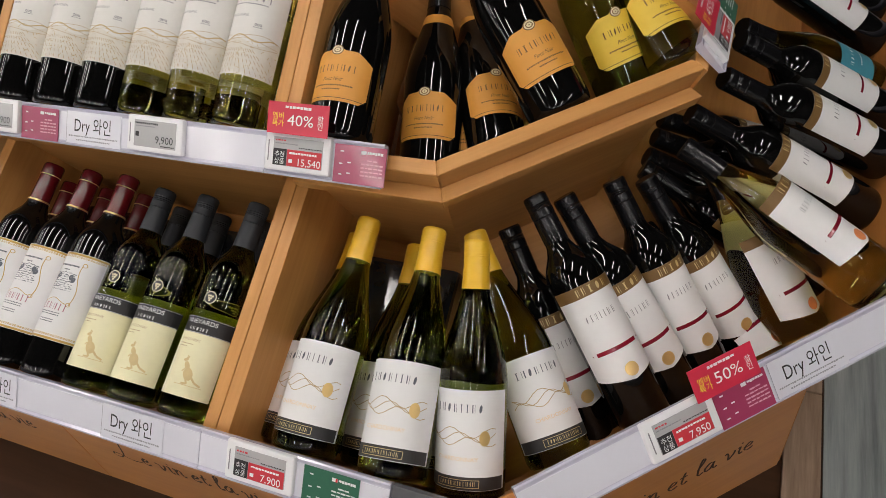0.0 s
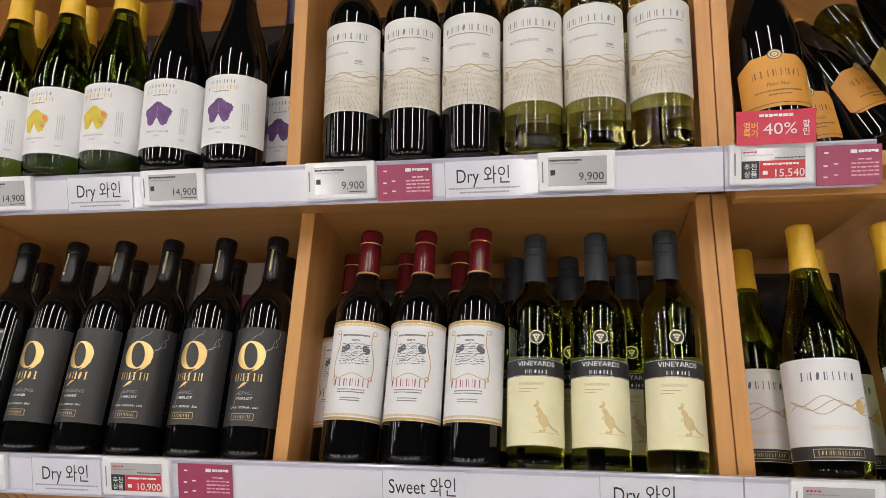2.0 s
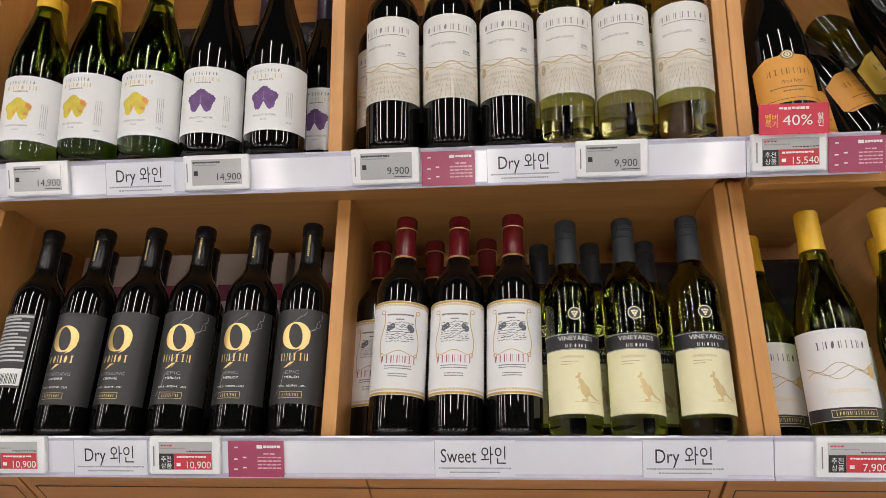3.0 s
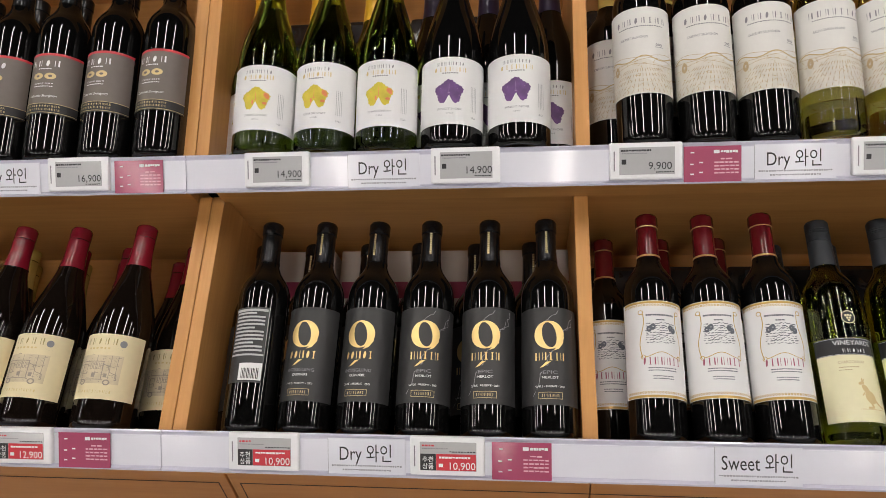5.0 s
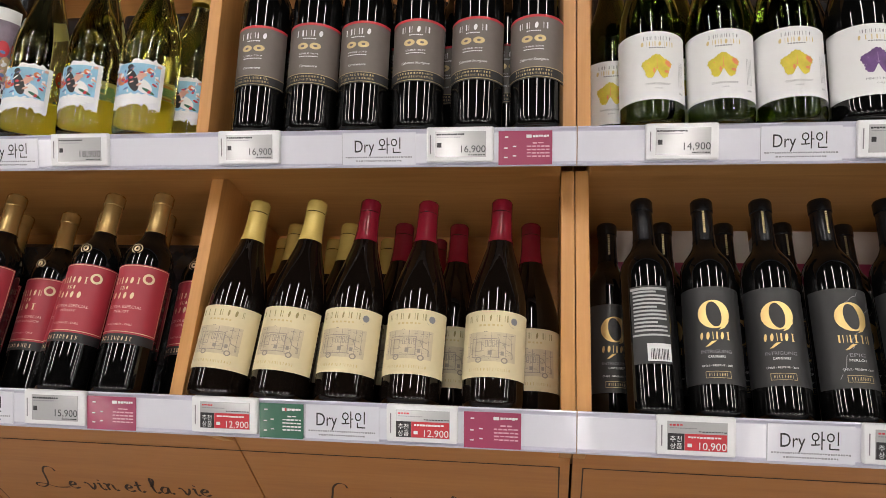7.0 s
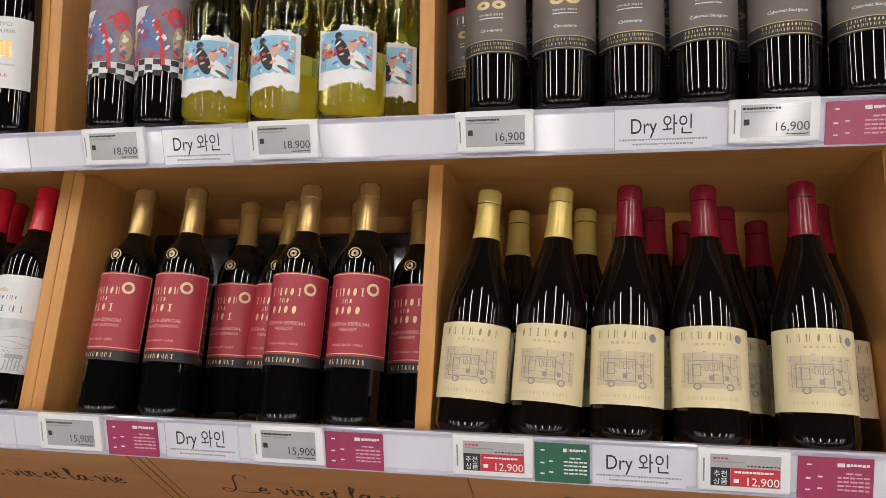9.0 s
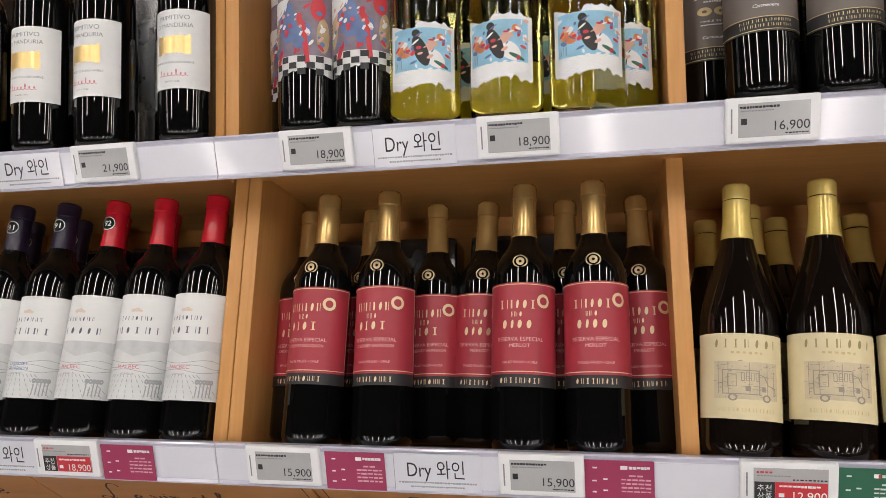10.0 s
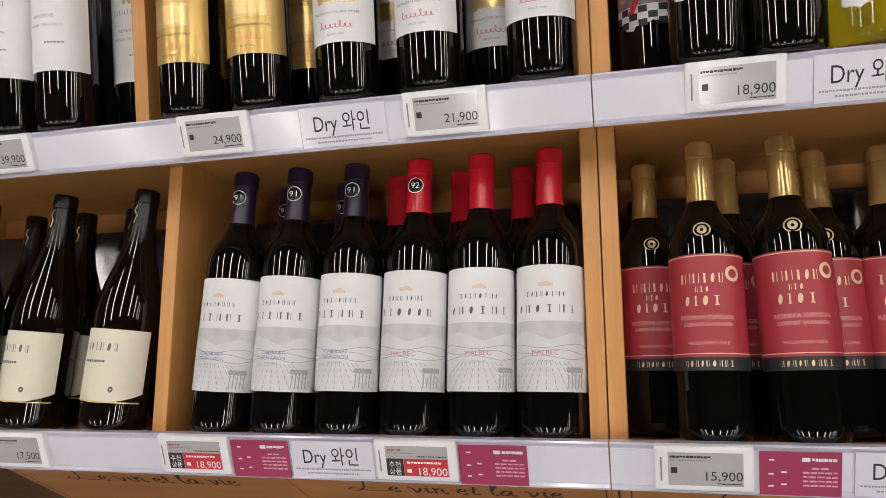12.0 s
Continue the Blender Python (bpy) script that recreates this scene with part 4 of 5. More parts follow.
def make_mapu(cab):
    top = Sheet().rect(-0.05, 0.05, 0.1905, 0.195)
    w = Sheet().bars(0, 0.170, 0.040, 0.0110, 4, BR, 0.35).bars(0, 0.1645, 0.018, 0.002, 7, BR, 0.3).text("CHILE 2019", 0, 0.137, 0.0026, 0, 0.026).bars(0, 0.1325, 0.026, 0.0014, 10, BR, 0.2)
    w.text("Cabernet Sauvignon" if cab else "Carmenere", 0, 0.114, 0.0042, 0.35, 0.038 if cab else 0.024)
    gd = Sheet().ring(-0.0085, 0.152, 0.0075, 0.0060, 0.35, 22).ring(0.0085, 0.152, 0.0075, 0.0060, 0.35, 22).rect(-0.05, 0.05, 0.1015, 0.1023).rect(-0.05, 0.05, 0.0855, 0.0863).bars(0, 0.0955, 0.050, 0.0036, 13, BR, 0.3).bars(0, 0.0895, 0.050, 0.0036, 14, BR, 0.35)
    bt = Sheet().rect(-0.05, 0.05, 0.084, 0.1025)
    return bottle("wine_bottle", "dark red wine bottle with a taupe label and gold lettering", BORDEAUX, dark_glass, 0.240, cap_black, False, (0.050, 0.084, 0.195), taupe, [(top, ink_red), (bt, ink), (w, ink_white), (gd, pale_gold)], group="bottles with taupe labels", squash=(0.0859, 0.0630, 0.80))


def make_saints(red):
    r = BURGUNDY[6][0]
    z0, z1 = (0.060, 0.205) if red else (0.036, 0.138)
    if red:
        z1 = 0.150
    sky = Sheet().rect(-0.034, 0.034, z0 + 0.028, z1 - 0.010)
    black = Sheet().ring(-0.001, z0 + 0.056, 0.0075, 0.024, 0, 18, 0.25).ring(-0.006, z0 + 0.083, 0.0045, 0.006, 0, 14)
    skin = Sheet().ring(-0.004, z0 + 0.080, 0.003, 0.004, 0, 12).ring(0.010, z0 + 0.066, 0.005, 0.012, 0, 14, -0.4)
    redp = Sheet().ring(0.020, z0 + 0.078, 0.004, 0.006, 0, 12).ring(-0.021, z0 + 0.058, 0.008, 0.012, 0, 14, 0.5)
    white = Sheet().ring(0.014, z0 + 0.045, 0.010, 0.016, 0, 16, 0.5).ring(0.0, z0 + 0.018, 0.036, 0.012, 0, 20, 0.12)
    green = Sheet().ring(0.021, z0 + 0.036, 0.010, 0.0028, 0, 12, -0.6)
    dark = Sheet().bars(-0.027, z0 + 0.030, 0.010, 0.014, 4, BR, 0.4)
    bits = [Sheet() for _ in range(4)]
    for k in range(44):
        x = BR.uniform(-0.033, 0.033)
        y = BR.uniform(0.03, z1 - z0 - 0.012)
        bits[k % 4].ring(x, z0 + y, BR.uniform(0.0008, 0.0032), BR.uniform(0.0012, 0.006), 0, 7, BR.uniform(-1.2, 1.2))
    paints = list(zip(bits, (ink_white, blue_ink, skin_ink, ink_red)))
    if red:
        sky = Sheet().rect(-0.040, 0.040, z0 + 0.014, z1 - 0.006)
        blue = Sheet().ring(-0.010, z0 + 0.062, 0.013, 0.026, 0, 18, 0.2).ring(0.010, z0 + 0.044, 0.010, 0.016, 0, 16, -0.3)
        redp = Sheet().stroke([(-0.024, z0 + 0.012), (-0.016, z0 + 0.030), (0.004, z0 + 0.026), (0.012, z0 + 0.050), (0.006, z0 + 0.066)], 0.0065).stroke([(0.012, z0 + 0.05), (0.016, z0 + 0.012)], 0.0055).ring(0.028, z0 + 0.075, 0.009, 0.013, 0, 14)
        chk = Sheet()
        for i in range(9):
            for j in range(3):
                if (i + j) % 2:
                    chk.rect(-0.045 + i * 0.010, -0.036 + i * 0.010, z0 + j * 0.007, z0 + j * 0.007 + 0.007)
        brown = Sheet().ring(-0.034, z0 + 0.050, 0.010, 0.022, 0, 14).ring(0.034, z0 + 0.045, 0.008, 0.02, 0, 14)
        white = Sheet().poly([(-0.045, z1 - 0.002), (-0.004, z1 - 0.002), (-0.014, z1 - 0.018), (-0.045, z1 - 0.034)])
        return bottle("wine_bottle", "dark red wine bottle with a colourful painted torn-edge label", BORDEAUX, dark_glass, 0.240, cap_black, False, (0.047, z0, z1 + 0.05), paper_white, [(Sheet().rect(-0.046, 0.046, z0 + 0.022, z1 + 0.03), dusk), (brown, tan_ink), (blue, blue_ink), (redp, ink_red), (chk, ink), (white, ink_white)] + paints, outline=(zero, jagged(2, 0.010)), group="bottles with painted labels")
    return bottle("wine_bottle", "clear white wine bottle with a colourful painted torn-edge label", BURGUNDY, clear_glass, 0.240, cap_pale, False, (0.040, z0, z1), paper_white, [(sky, sky_ink), (white, ink_white), (redp, leaf_orange), (green, card_green), (skin, skin_ink), (black, ink), (dark, ink_grey)] + paints, outline=(jagged(5, 0.008), jagged(3, 0.012)), back_label=(0.018, 0.072, lemon_back), group="bottles with painted labels", squash=(0.036, 0.032, 0.72))


dusk = plain("dusky_violet_ink", (0.24, 0.19, 0.24), 0.5, vary=0.4, scale=60)
lemon_back = plain("lemon_back_label", (0.84, 0.70, 0.10), 0.55, vary=0.06, scale=60)


def make_primitivo(golden):
    t = Sheet().text("PRIMITIVO", 0, 0.1554, 0.0064, 0, 0.040).text("DI MANDURIA", 0, 0.1446, 0.0060, 0, 0.048)
    sq = Sheet().rect(-0.0225, 0.0225, 0.1059, 0.1356)
    lines = Sheet().outline(-0.0225, 0.0225, 0.1059, 0.1356, 0.0012).bars(0, 0.1324, 0.036, 0.0022, 9, BR, 0.2).bars(0, 0.1072, 0.028, 0.0022, 6, BR, 0.2)
    f = Sheet().text("PREMIUM ITALIAN WINE", 0, 0.0942, 0.0032, 0, 0.050).text("SINCE 1966", 0, 0.0685, 0.0022, 0, 0.018)
    rd = Sheet().scribble(0, 0.0771, 0.036, 0.0085, 7, 0.0008)
    return bottle("wine_bottle", "dark red wine bottle with a full gold label" if golden else "dark wine bottle with white label, gold foil square", BORDEAUX, dark_glass, 0.240, cap_black, False, (0.045, 0.060, 0.170), gold_paper if golden else paper_white, [(t, tan_dark if golden else ink_grey), (sq, gold), (lines, pale_gold if golden else ink_white), (f, tan_dark if golden else ink_grey), (rd, leaf_orange if golden else rose_ink)], group="bottles with gold squares", squash=(0.081, 0.075, 0.86))


tan_dark = plain("dark_tan_ink", (0.18, 0.10, 0.03), 0.5, vary=0.1, scale=90)


def make_tesoro(malbec):
    g = Sheet().bars(0, 0.1485, 0.040, 0.0052, 8, BR, 0.5).bars(0, 0.1320, 0.060, 0.0082, 6, BR, 0.75)
    tr = Sheet().ring(-0.003, 0.161, 0.0030, 0.0022, 0.2, 12).ring(0.002, 0.1618, 0.0034, 0.0026, 0.2, 12).ring(0.006, 0.1605, 0.0024, 0.0018, 0.2, 10)
    haze = Sheet().rect(-0.055, 0.055, 0.094, 0.1235)
    hill = Sheet().poly([(-0.055, 0.0525), (0.055, 0.0525), (0.055, 0.105), (0.03, 0.112), (0.005, 0.104), (-0.02, 0.114), (-0.055, 0.104)])
    sc = scenery(-0.050, 0.052, 0.054, 0.100, BR, 5)
    for i in range(5):
        x = 0.022 + i * 0.004
        sc.stroke([(x, 0.056), (x + 0.001, 0.070 + BR.uniform(-0.004, 0.006))], 0.0014).ring(x + 0.001, 0.074, 0.0026, 0.0032, 0.2, 9)
    nm = Sheet()
    if malbec:
        nm.text("MALBEC", 0, 0.089, 0.0048, 0, 0.026)
    else:
        nm.text("CABERNET", 0, 0.0925, 0.0042, 0, 0.026).text("SAUVIGNON", 0, 0.0865, 0.0042, 0, 0.028)
    fn = Sheet().text("UCO VALLEY", 0, 0.0815, 0.0022, 0, 0.016)
    med = Sheet().ring(0, 0.2705, 0.0088, 0.0088, 0)
    rim = Sheet().ring(0, 0.2705, 0.0088, 0.0088, 0.90)
    rim.text("92" if malbec else "91", 0, 0.2672, 0.0068, 0, 0.0090)
    ex = [("medal", med.wrapped(0.0139, 0.0010), cap_black), ("medal_print", rim.wrapped(0.0139, 0.0014), ink_white)]
    if malbec == 2:
        ex = []
    return bottle("wine_bottle", ("dark wine bottle with misty white label, red capsule" if malbec else "dark wine bottle with misty white label, violet capsule"), BORDEAUX, dark_glass, 0.240, cap_red if malbec else cap_violet, False, (0.056, 0.052, 0.182), paper_white, [(haze, mist), (hill, mist_light), (sc, mist_ink), (g, slate), (tr, peach_pale), (nm, rose_ink if malbec else blue_ink), (fn, ink_grey)], extras=ex, group="bottles with misty labels", squash=(0.052, 0.045, 0.97))


peach_pale = plain("pale_peach_ink", (0.74, 0.60, 0.50), 0.5, vary=0.1, scale=60)
mist = plain("mist_grey_ink", (0.60, 0.61, 0.62), 0.6, vary=0.22, scale=55)
mist_light = plain("light_mist_ink", (0.68, 0.69, 0.69), 0.6, vary=0.15, scale=40)
mist_ink = plain("misty_slate_ink", (0.36, 0.37, 0.39), 0.5, vary=0.2, scale=80)
slate = plain("slate_ink", (0.12, 0.13, 0.16), 0.5, vary=0.1, scale=80)


def make_casillero(merlot):
    bk = Sheet().rect(-0.056, 0.056, 0.070, 0.0830)
    cr = Sheet().outline(-0.055, 0.055, 0.0855, 0.1815, 0.0009)
    cr.bars(-0.003, 0.154, 0.042, 0.0095, 5, BR, 0.2).bars(-0.003, 0.145, 0.013, 0.0055, 3, BR, 0.2).bars(-0.003, 0.132, 0.036, 0.0095, 4, BR, 0.2).bars(0, 0.0735, 0.046, 0.0058, 9, BR, 0.3)
    pk = Sheet().text("RESERVA ESPECIAL", 0, 0.1185, 0.0042, 0, 0.052).text("MERLOT" if merlot else "CABERNET SAUVIGNON", 0, 0.1120, 0.0036, 0, 0.022 if merlot else 0.046).text("MAULE VALLEY - CHILE", 0, 0.0945, 0.0028, 0, 0.038)
    gd = Sheet().ring(0.0265, 0.163, 0.0078, 0.0078, 0.0, 22)
    gi = Sheet().ring(0.0265, 0.163, 0.0045, 0.0045, 0.0, 18)
    med = Sheet().ring(0, 0.2035, 0.0080, 0.0072, 0.82).ring(0, 0.2035, 0.0045, 0.0045, 0.35, 12)
    r = 0.0316
    return bottle("wine_bottle", "dark wine bottle with claret red label, gold capsule", BORDEAUX, dark_glass, 0.238, cap_gold, False, (0.057, 0.070, 0.183), claret, [(bk, ink), (cr, cream_ink), (pk, pink_ink), (gd, cream_ink), (gi, claret)], extras=[("medallion", med.wrapped(r, 0.0022), tan_ink)], group="bottles with claret labels", squash=(0.070, 0.066, 1.0))


cream_ink = plain("cream_ink", (0.80, 0.62, 0.40), 0.5, vary=0.05, scale=90)
pink_ink = plain("pale_rose_ink", (0.78, 0.46, 0.42), 0.5, vary=0.05, scale=90)


def make_anciens(red, medal):
    g = Sheet().bars(0, 0.1080, 0.064, 0.0088, 7, BR, 0.9)
    van = Sheet().outline(-0.024, 0.012, 0.070, 0.099, 0.0010).outline(-0.019, -0.010, 0.079, 0.094, 0.0008).ring(-0.014, 0.0665, 0.0045, 0.0045, 0.6, 16).ring(0.019, 0.0665, 0.0045, 0.0045, 0.6, 16)
    van.stroke([(0.012, 0.070), (0.030, 0.071), (0.029, 0.079), (0.021, 0.082), (0.017, 0.092), (0.012, 0.094)], 0.0010)
    for k in range(4):
        van.outline(-0.006 + k * 0.0046, -0.0025 + k * 0.0046, 0.086, 0.096, 0.0007)
    for k in range(70):
        x, y = BR.uniform(-0.030, 0.030), BR.uniform(0.066, 0.106)
        van.stroke([(x, y), (x + BR.uniform(-0.005, 0.006), y + BR.uniform(-0.001, 0.001))], 0.0005)
    for x in (-0.028, -0.018, 0.002, 0.020, 0.028):
        van.stroke([(x, 0.070), (x, 0.108)], 0.0006)
    van.stroke([(-0.030, 0.103), (-0.006, 0.110), (0.018, 0.103), (0.031, 0.106)], 0.0008)
    van.rect(0.014, 0.018, 0.074, 0.080).rect(-0.002, 0.003, 0.074, 0.080)
    van.pts = [(x, 0.054 + (y - 0.062) * 0.85) for x, y in van.pts]
    wash = Sheet().rect(-0.033, 0.034, 0.056, 0.094)
    gd = Sheet().bars(0, 0.0435, 0.056, 0.0040, 16, BR, 0.25).bars(0, 0.1015, 0.030, 0.0026, 6, BR, 0.8)
    ex = []
    if medal:
        ex = [("medal", Sheet().ring(0.030, 0.1100, 0.0080, 0.0085, 0, 24).wrapped(BURGUNDY[6][0], 0.0016), ink_grey), ("medal_face", Sheet().ring(0.030, 0.1100, 0.0080, 0.0085, 0.55, 24).wrapped(BURGUNDY[6][0], 0.0020), cream)]
    return bottle("wine_bottle", ("dark wine bottle with a cream label and claret capsule" if red else "dark wine bottle with a cream label and pale gold capsule"), BURGUNDY, brown_glass, 0.232, cap_claret if red else cap_pale, False, (0.060, 0.036, 0.123), cream, [(wash, cream_wash), (g, olive_ink), (van, sepia_ink), (gd, pale_gold)], extras=ex, group="bottles with cream labels")


olive_ink = plain("olive_gold_ink", (0.34, 0.27, 0.11), 0.5, vary=0.1, scale=90)
sepia_ink = plain("sepia_ink", (0.34, 0.29, 0.24), 0.6, vary=0.15, scale=90)
cream_wash = plain("cream_wash_ink", (0.66, 0.56, 0.38), 0.6, vary=0.3, scale=45)


def make_lagole():
    g = Sheet().bars(0, 0.092, 0.044, 0.0095, 6, BR, 0.4).bars(-0.006, 0.078, 0.030, 0.003, 9, BR, 0.3).ring(0.02, 0.048, 0.0028, 0.0035, 0.3, 12)
    rim = Sheet().rect(-0.055, 0.055, 0.0325, 0.0340)
    fig = Sheet().stroke([(-0.001, 0.252), (0.002, 0.262), (-0.002, 0.268), (0.001, 0.275)], 0.0018)
    return bottle("wine_bottle", "dark wine bottle with a wide cream label and black capsule", BURGUNDY, brown_glass, 0.228, cap_black, False, (0.058, 0.032, 0.118), cream_pale, [(g, slate), (rim, gold)], outline=(zero, lambda f: 0.012 * (2 * f - 1) ** 2), extras=[("capsule_print", fig.wrapped(0.0152, 0.0012), gold)], group="bottles with wide cream labels")


cream_pale = plain("pale_cream_paper", (0.76, 0.72, 0.58), 0.6, vary=0.03, scale=120, bump=0.1)


def make_frontera():
    bk = Sheet().rect(-0.058, 0.058, 0.0205, 0.0360)
    g = Sheet().bars(0, 0.112, 0.058, 0.0100, 8, BR, 0.5)
    hills = Sheet()
    for j in range(3):
        hills.stroke([(-0.045 + i * 0.006, 0.078 + j * 0.005 + 0.006 * math.sin(i * 0.8 + j * 1.4)) for i in range(16)], 0.0009)
    sun = Sheet().ring(0.031, 0.082, 0.0062, 0.0092, 0, 20)
    nm = Sheet().text("CHARDONNAY", 0, 0.0545, 0.0050, 0, 0.048)
    gd = Sheet().outline(-0.024, 0.026, 0.0235, 0.0330, 0.0006).bars(0.001, 0.0258, 0.042, 0.005, 12, BR, 0.25)
    return bottle("wine_bottle", "olive green wine bottle with white label, yellow cap", BURGUNDY, green_glass, 0.240, cap_yellow, True, (0.061, 0.020, 0.139), paper_white, [(bk, charcoal), (g, slate), (hills, tan_ink), (sun, gold), (nm, cream_ink), (gd, pale_gold)], back_label=(0.03, 0.10, pale_lemon), group="green bottles with yellow caps", squash=(0.02, 0.02, 0.91))


def make_hardy(white):
    bandp = Sheet().rect(-0.050, 0.050, 0.1665, 0.181)
    wrd = Sheet().bars(0, 0.169, 0.040, 0.0092, 5, BR, 0.3)
    sc = Sheet().bars(-0.004, 0.136, 0.038, 0.0085, 7, BR, 0.7)
    rd = Sheet().rect(-0.030, 0.024, 0.0945, 0.0995).stroke([(-0.036, 0.097), (0.032, 0.097)], 0.0012)
    dot = Sheet().ring(0.0, 0.068, 0.0085, 0.0085, 0, 22)
    return bottle("wine_bottle", ("clear white wine bottle with a white label and seal" if white else "dark red wine bottle with white ribbon label, gold seal"), BURGUNDY if white else BORDEAUX, clear_glass if white else dark_glass, 0.240, cap_black, True, (0.050, 0.055, 0.181), paper_white, [(bandp, tan_dark), (wrd, pale_gold), (sc, ink_grey), (rd, cap_claret), (dot, leaf_orange if white else gold)], outline=(zero, lambda f: 0.010 * abs(2 * f - 1)), group="bottles with ribbon labels")


def make_markwest(yellow):
    top = lambda f: 0.012 * max(0.0, abs(2 * f - 1) - 0.55) / 0.45 - 0.006 * max(0.0, 1 - abs(2 * f - 1) / 0.22)
    bot = lambda f: 0.008 * max(0.0, abs(2 * f - 1) - 0.8) / 0.2
    paper_ = yellow_paper if yellow else orange_paper
    t = Sheet().bars(0, 0.112, 0.054, 0.0105, 8, BR, 0.4)
    f = Sheet().text("Pinot Noir", 0, 0.097, 0.0060, 0.3, 0.026).bars(0, 0.089, 0.052, 0.0022, 18, BR, 0.25).bars(0, 0.083, 0.024, 0.0020, 8, BR, 0.25)
    ln = Sheet().rect(-0.044, 0.044, 0.0705, 0.0713)
    dot = Sheet().ring(0, 0.145, 0.0078, 0.0078, 0, 20)
    dw = Sheet().ring(0, 0.145, 0.0064, 0.0064, 0.72, 20).ring(0, 0.145, 0.0035, 0.0035, 0.3, 6)
    return bottle("wine_bottle", "dark wine bottle with a yellow cut-corner label" if yellow else "dark wine bottle with an orange cut-corner label", BURGUNDY, deep_green if yellow else dark_glass, 0.240, cap_black, True, (0.046, 0.066, 0.145), paper_, [(t, tan_dark), (f, tan_dark), (ln, ink), (dot, tan_dark), (dw, cream)], outline=(top, bot), extras=[("neck_band", band(BURGUNDY, 0.212, 0.226, 0.0008), paper_)], group="bottles with cut-corner labels", squash=(0.066, 0.043, 0.80))


def make_kendall():
    t = Sheet().bars(0, 0.150, 0.046, 0.0060, 9, BR, 0.4).text("RESERVE", 0, 0.128, 0.0040, 0, 0.026).text("CABERNET SAUVIGNON", 0, 0.118, 0.0032, 0, 0.044).bars(0.012, 0.098, 0.022, 0.002, 6, BR, 0.3)
    lf = Sheet().poly(vine_leaf(0, 0.170, 0.008), (0, 0.170))
    return bottle("wine_bottle", "dark red wine bottle with a tall white label and tan emblem", BORDEAUX, dark_glass, 0.240, cap_black, False, (0.052, 0.066, 0.195), paper_white, [(t, ink_grey), (lf, tan_ink)], group="bottles with tall white labels")


PLACED = random.Random(23)


def stand(proto, m, places, y=0.038, z=0.004, lean=0.0, size=1.0, tip=1.5):
    """Lay bottles in a tray: places are x or (x, lean) or (x, lean, y). The prototype takes the first place."""
    for p in places:
        x, l, yy = (tuple(p) + (lean, y))[:3] if isinstance(p, tuple) and len(p) < 3 else (p if isinstance(p, tuple) else (p, lean, y))
        if isinstance(p, tuple) and len(p) == 2:
            yy = y
        mm = m @ pose(x, yy, z, -tip + PLACED.uniform(-0.6, 0.6), l + PLACED.uniform(-0.4, 0.4), PLACED.uniform(-9, 9))
        if proto.get("placed"):
            copy_thing(proto, mm)
        else:
            proto.matrix_basis = mm @ Matrix.Scale(size, 4)
            proto["placed"] = 1


lives0, lives1, lives_b = make_lives(0), make_lives(1), make_lives_back()
belv, viney = make_belvino(), make_vineyards()
alr, alw = make_alamel(False), make_alamel(True)
dvy, dvp = make_devine(False), make_devine(True)
map0, map1 = make_mapu(False), make_mapu(True)
sai_r, sai_w = make_saints(True), make_saints(False)
pri_g, pri_w = make_primitivo(True), make_primitivo(False)
tes_c, tes_m, tes_n = make_tesoro(0), make_tesoro(1), make_tesoro(2)
cas_c, cas_m = make_casillero(False), make_casillero(True)
anc_g, anc_r, anc_m = make_anciens(False, False), make_anciens(True, True), make_anciens(True, False)
lag, fro = make_lagole(), make_frontera()
har_r, har_w = make_hardy(False), make_hardy(True)
mw_o, mw_y = make_markwest(False), make_markwest(True)
ken = make_kendall()

# lower tier
stand(belv, T_LOW, [(-0.433, 1.0), (-0.359, 0.7), (-0.286, 0.9)], size=0.975)
stand(belv, T_LOW, [(-0.475, 0, 0.12), (-0.395, 0, 0.12), (-0.32, 0, 0.12)], size=0.975)
stand(viney, T_LOW, [(-0.213, 0.6), (-0.14, 0.4), (-0.059, 1.0)], size=0.94)
stand(viney, T_LOW, [(-0.245, 0, 0.12), (-0.171, 0, 0.12), (-0.097, 0, 0.12)], size=0.94)
stand(lives_b, T_LOW, [(-0.936, -1.0)], size=0.962)
stand(lives0, T_LOW, [(-0.864, -0.3), (-0.79, 0.4)], size=0.962)
stand(lives1, T_LOW, [(-0.715, 0.2), (-0.634, -0.2), (-0.559, -0.3)], size=0.962)
stand(lives0, T_LOW, [(-0.979, 0, 0.12), (-0.905, 0, 0.12), (-0.82, 0, 0.12)], size=0.962)
stand(lives1, T_LOW, [(-0.738, 0, 0.12), (-0.659, 0, 0.12), (-0.578, 0, 0.12)], size=0.962)
stand(anc_g, T_LOW, [(-1.5, 2.9), (-1.414, 3.2)], size=0.975)
stand(anc_r, T_LOW, [(-1.326, 1.8), (-1.238, 0.6), (-1.134, 0.4)], size=0.975)
stand(anc_g, T_LOW, [(-1.46, 0.5, 0.12), (-1.374, 0.5, 0.12), (-1.5, 0, 0.183), (-1.413, 0, 0.183), (-1.321, 0, 0.183)], size=0.975)
stand(anc_m, T_LOW, [(-1.285, 0, 0.12), (-1.199, 0, 0.12), (-1.087, -1, 0.12), (-1.239, 0, 0.183), (-1.147, 0, 0.183)], size=0.975)
stand(cas_c, T_LOW, [(-1.967, -0.2), (-1.882, -1.0)], 0.038, 0.003, size=1.0)
stand(cas_m, T_LOW, [(-1.722, 0.5), (-1.64, 0.4)], 0.038, 0.003, size=1.0)
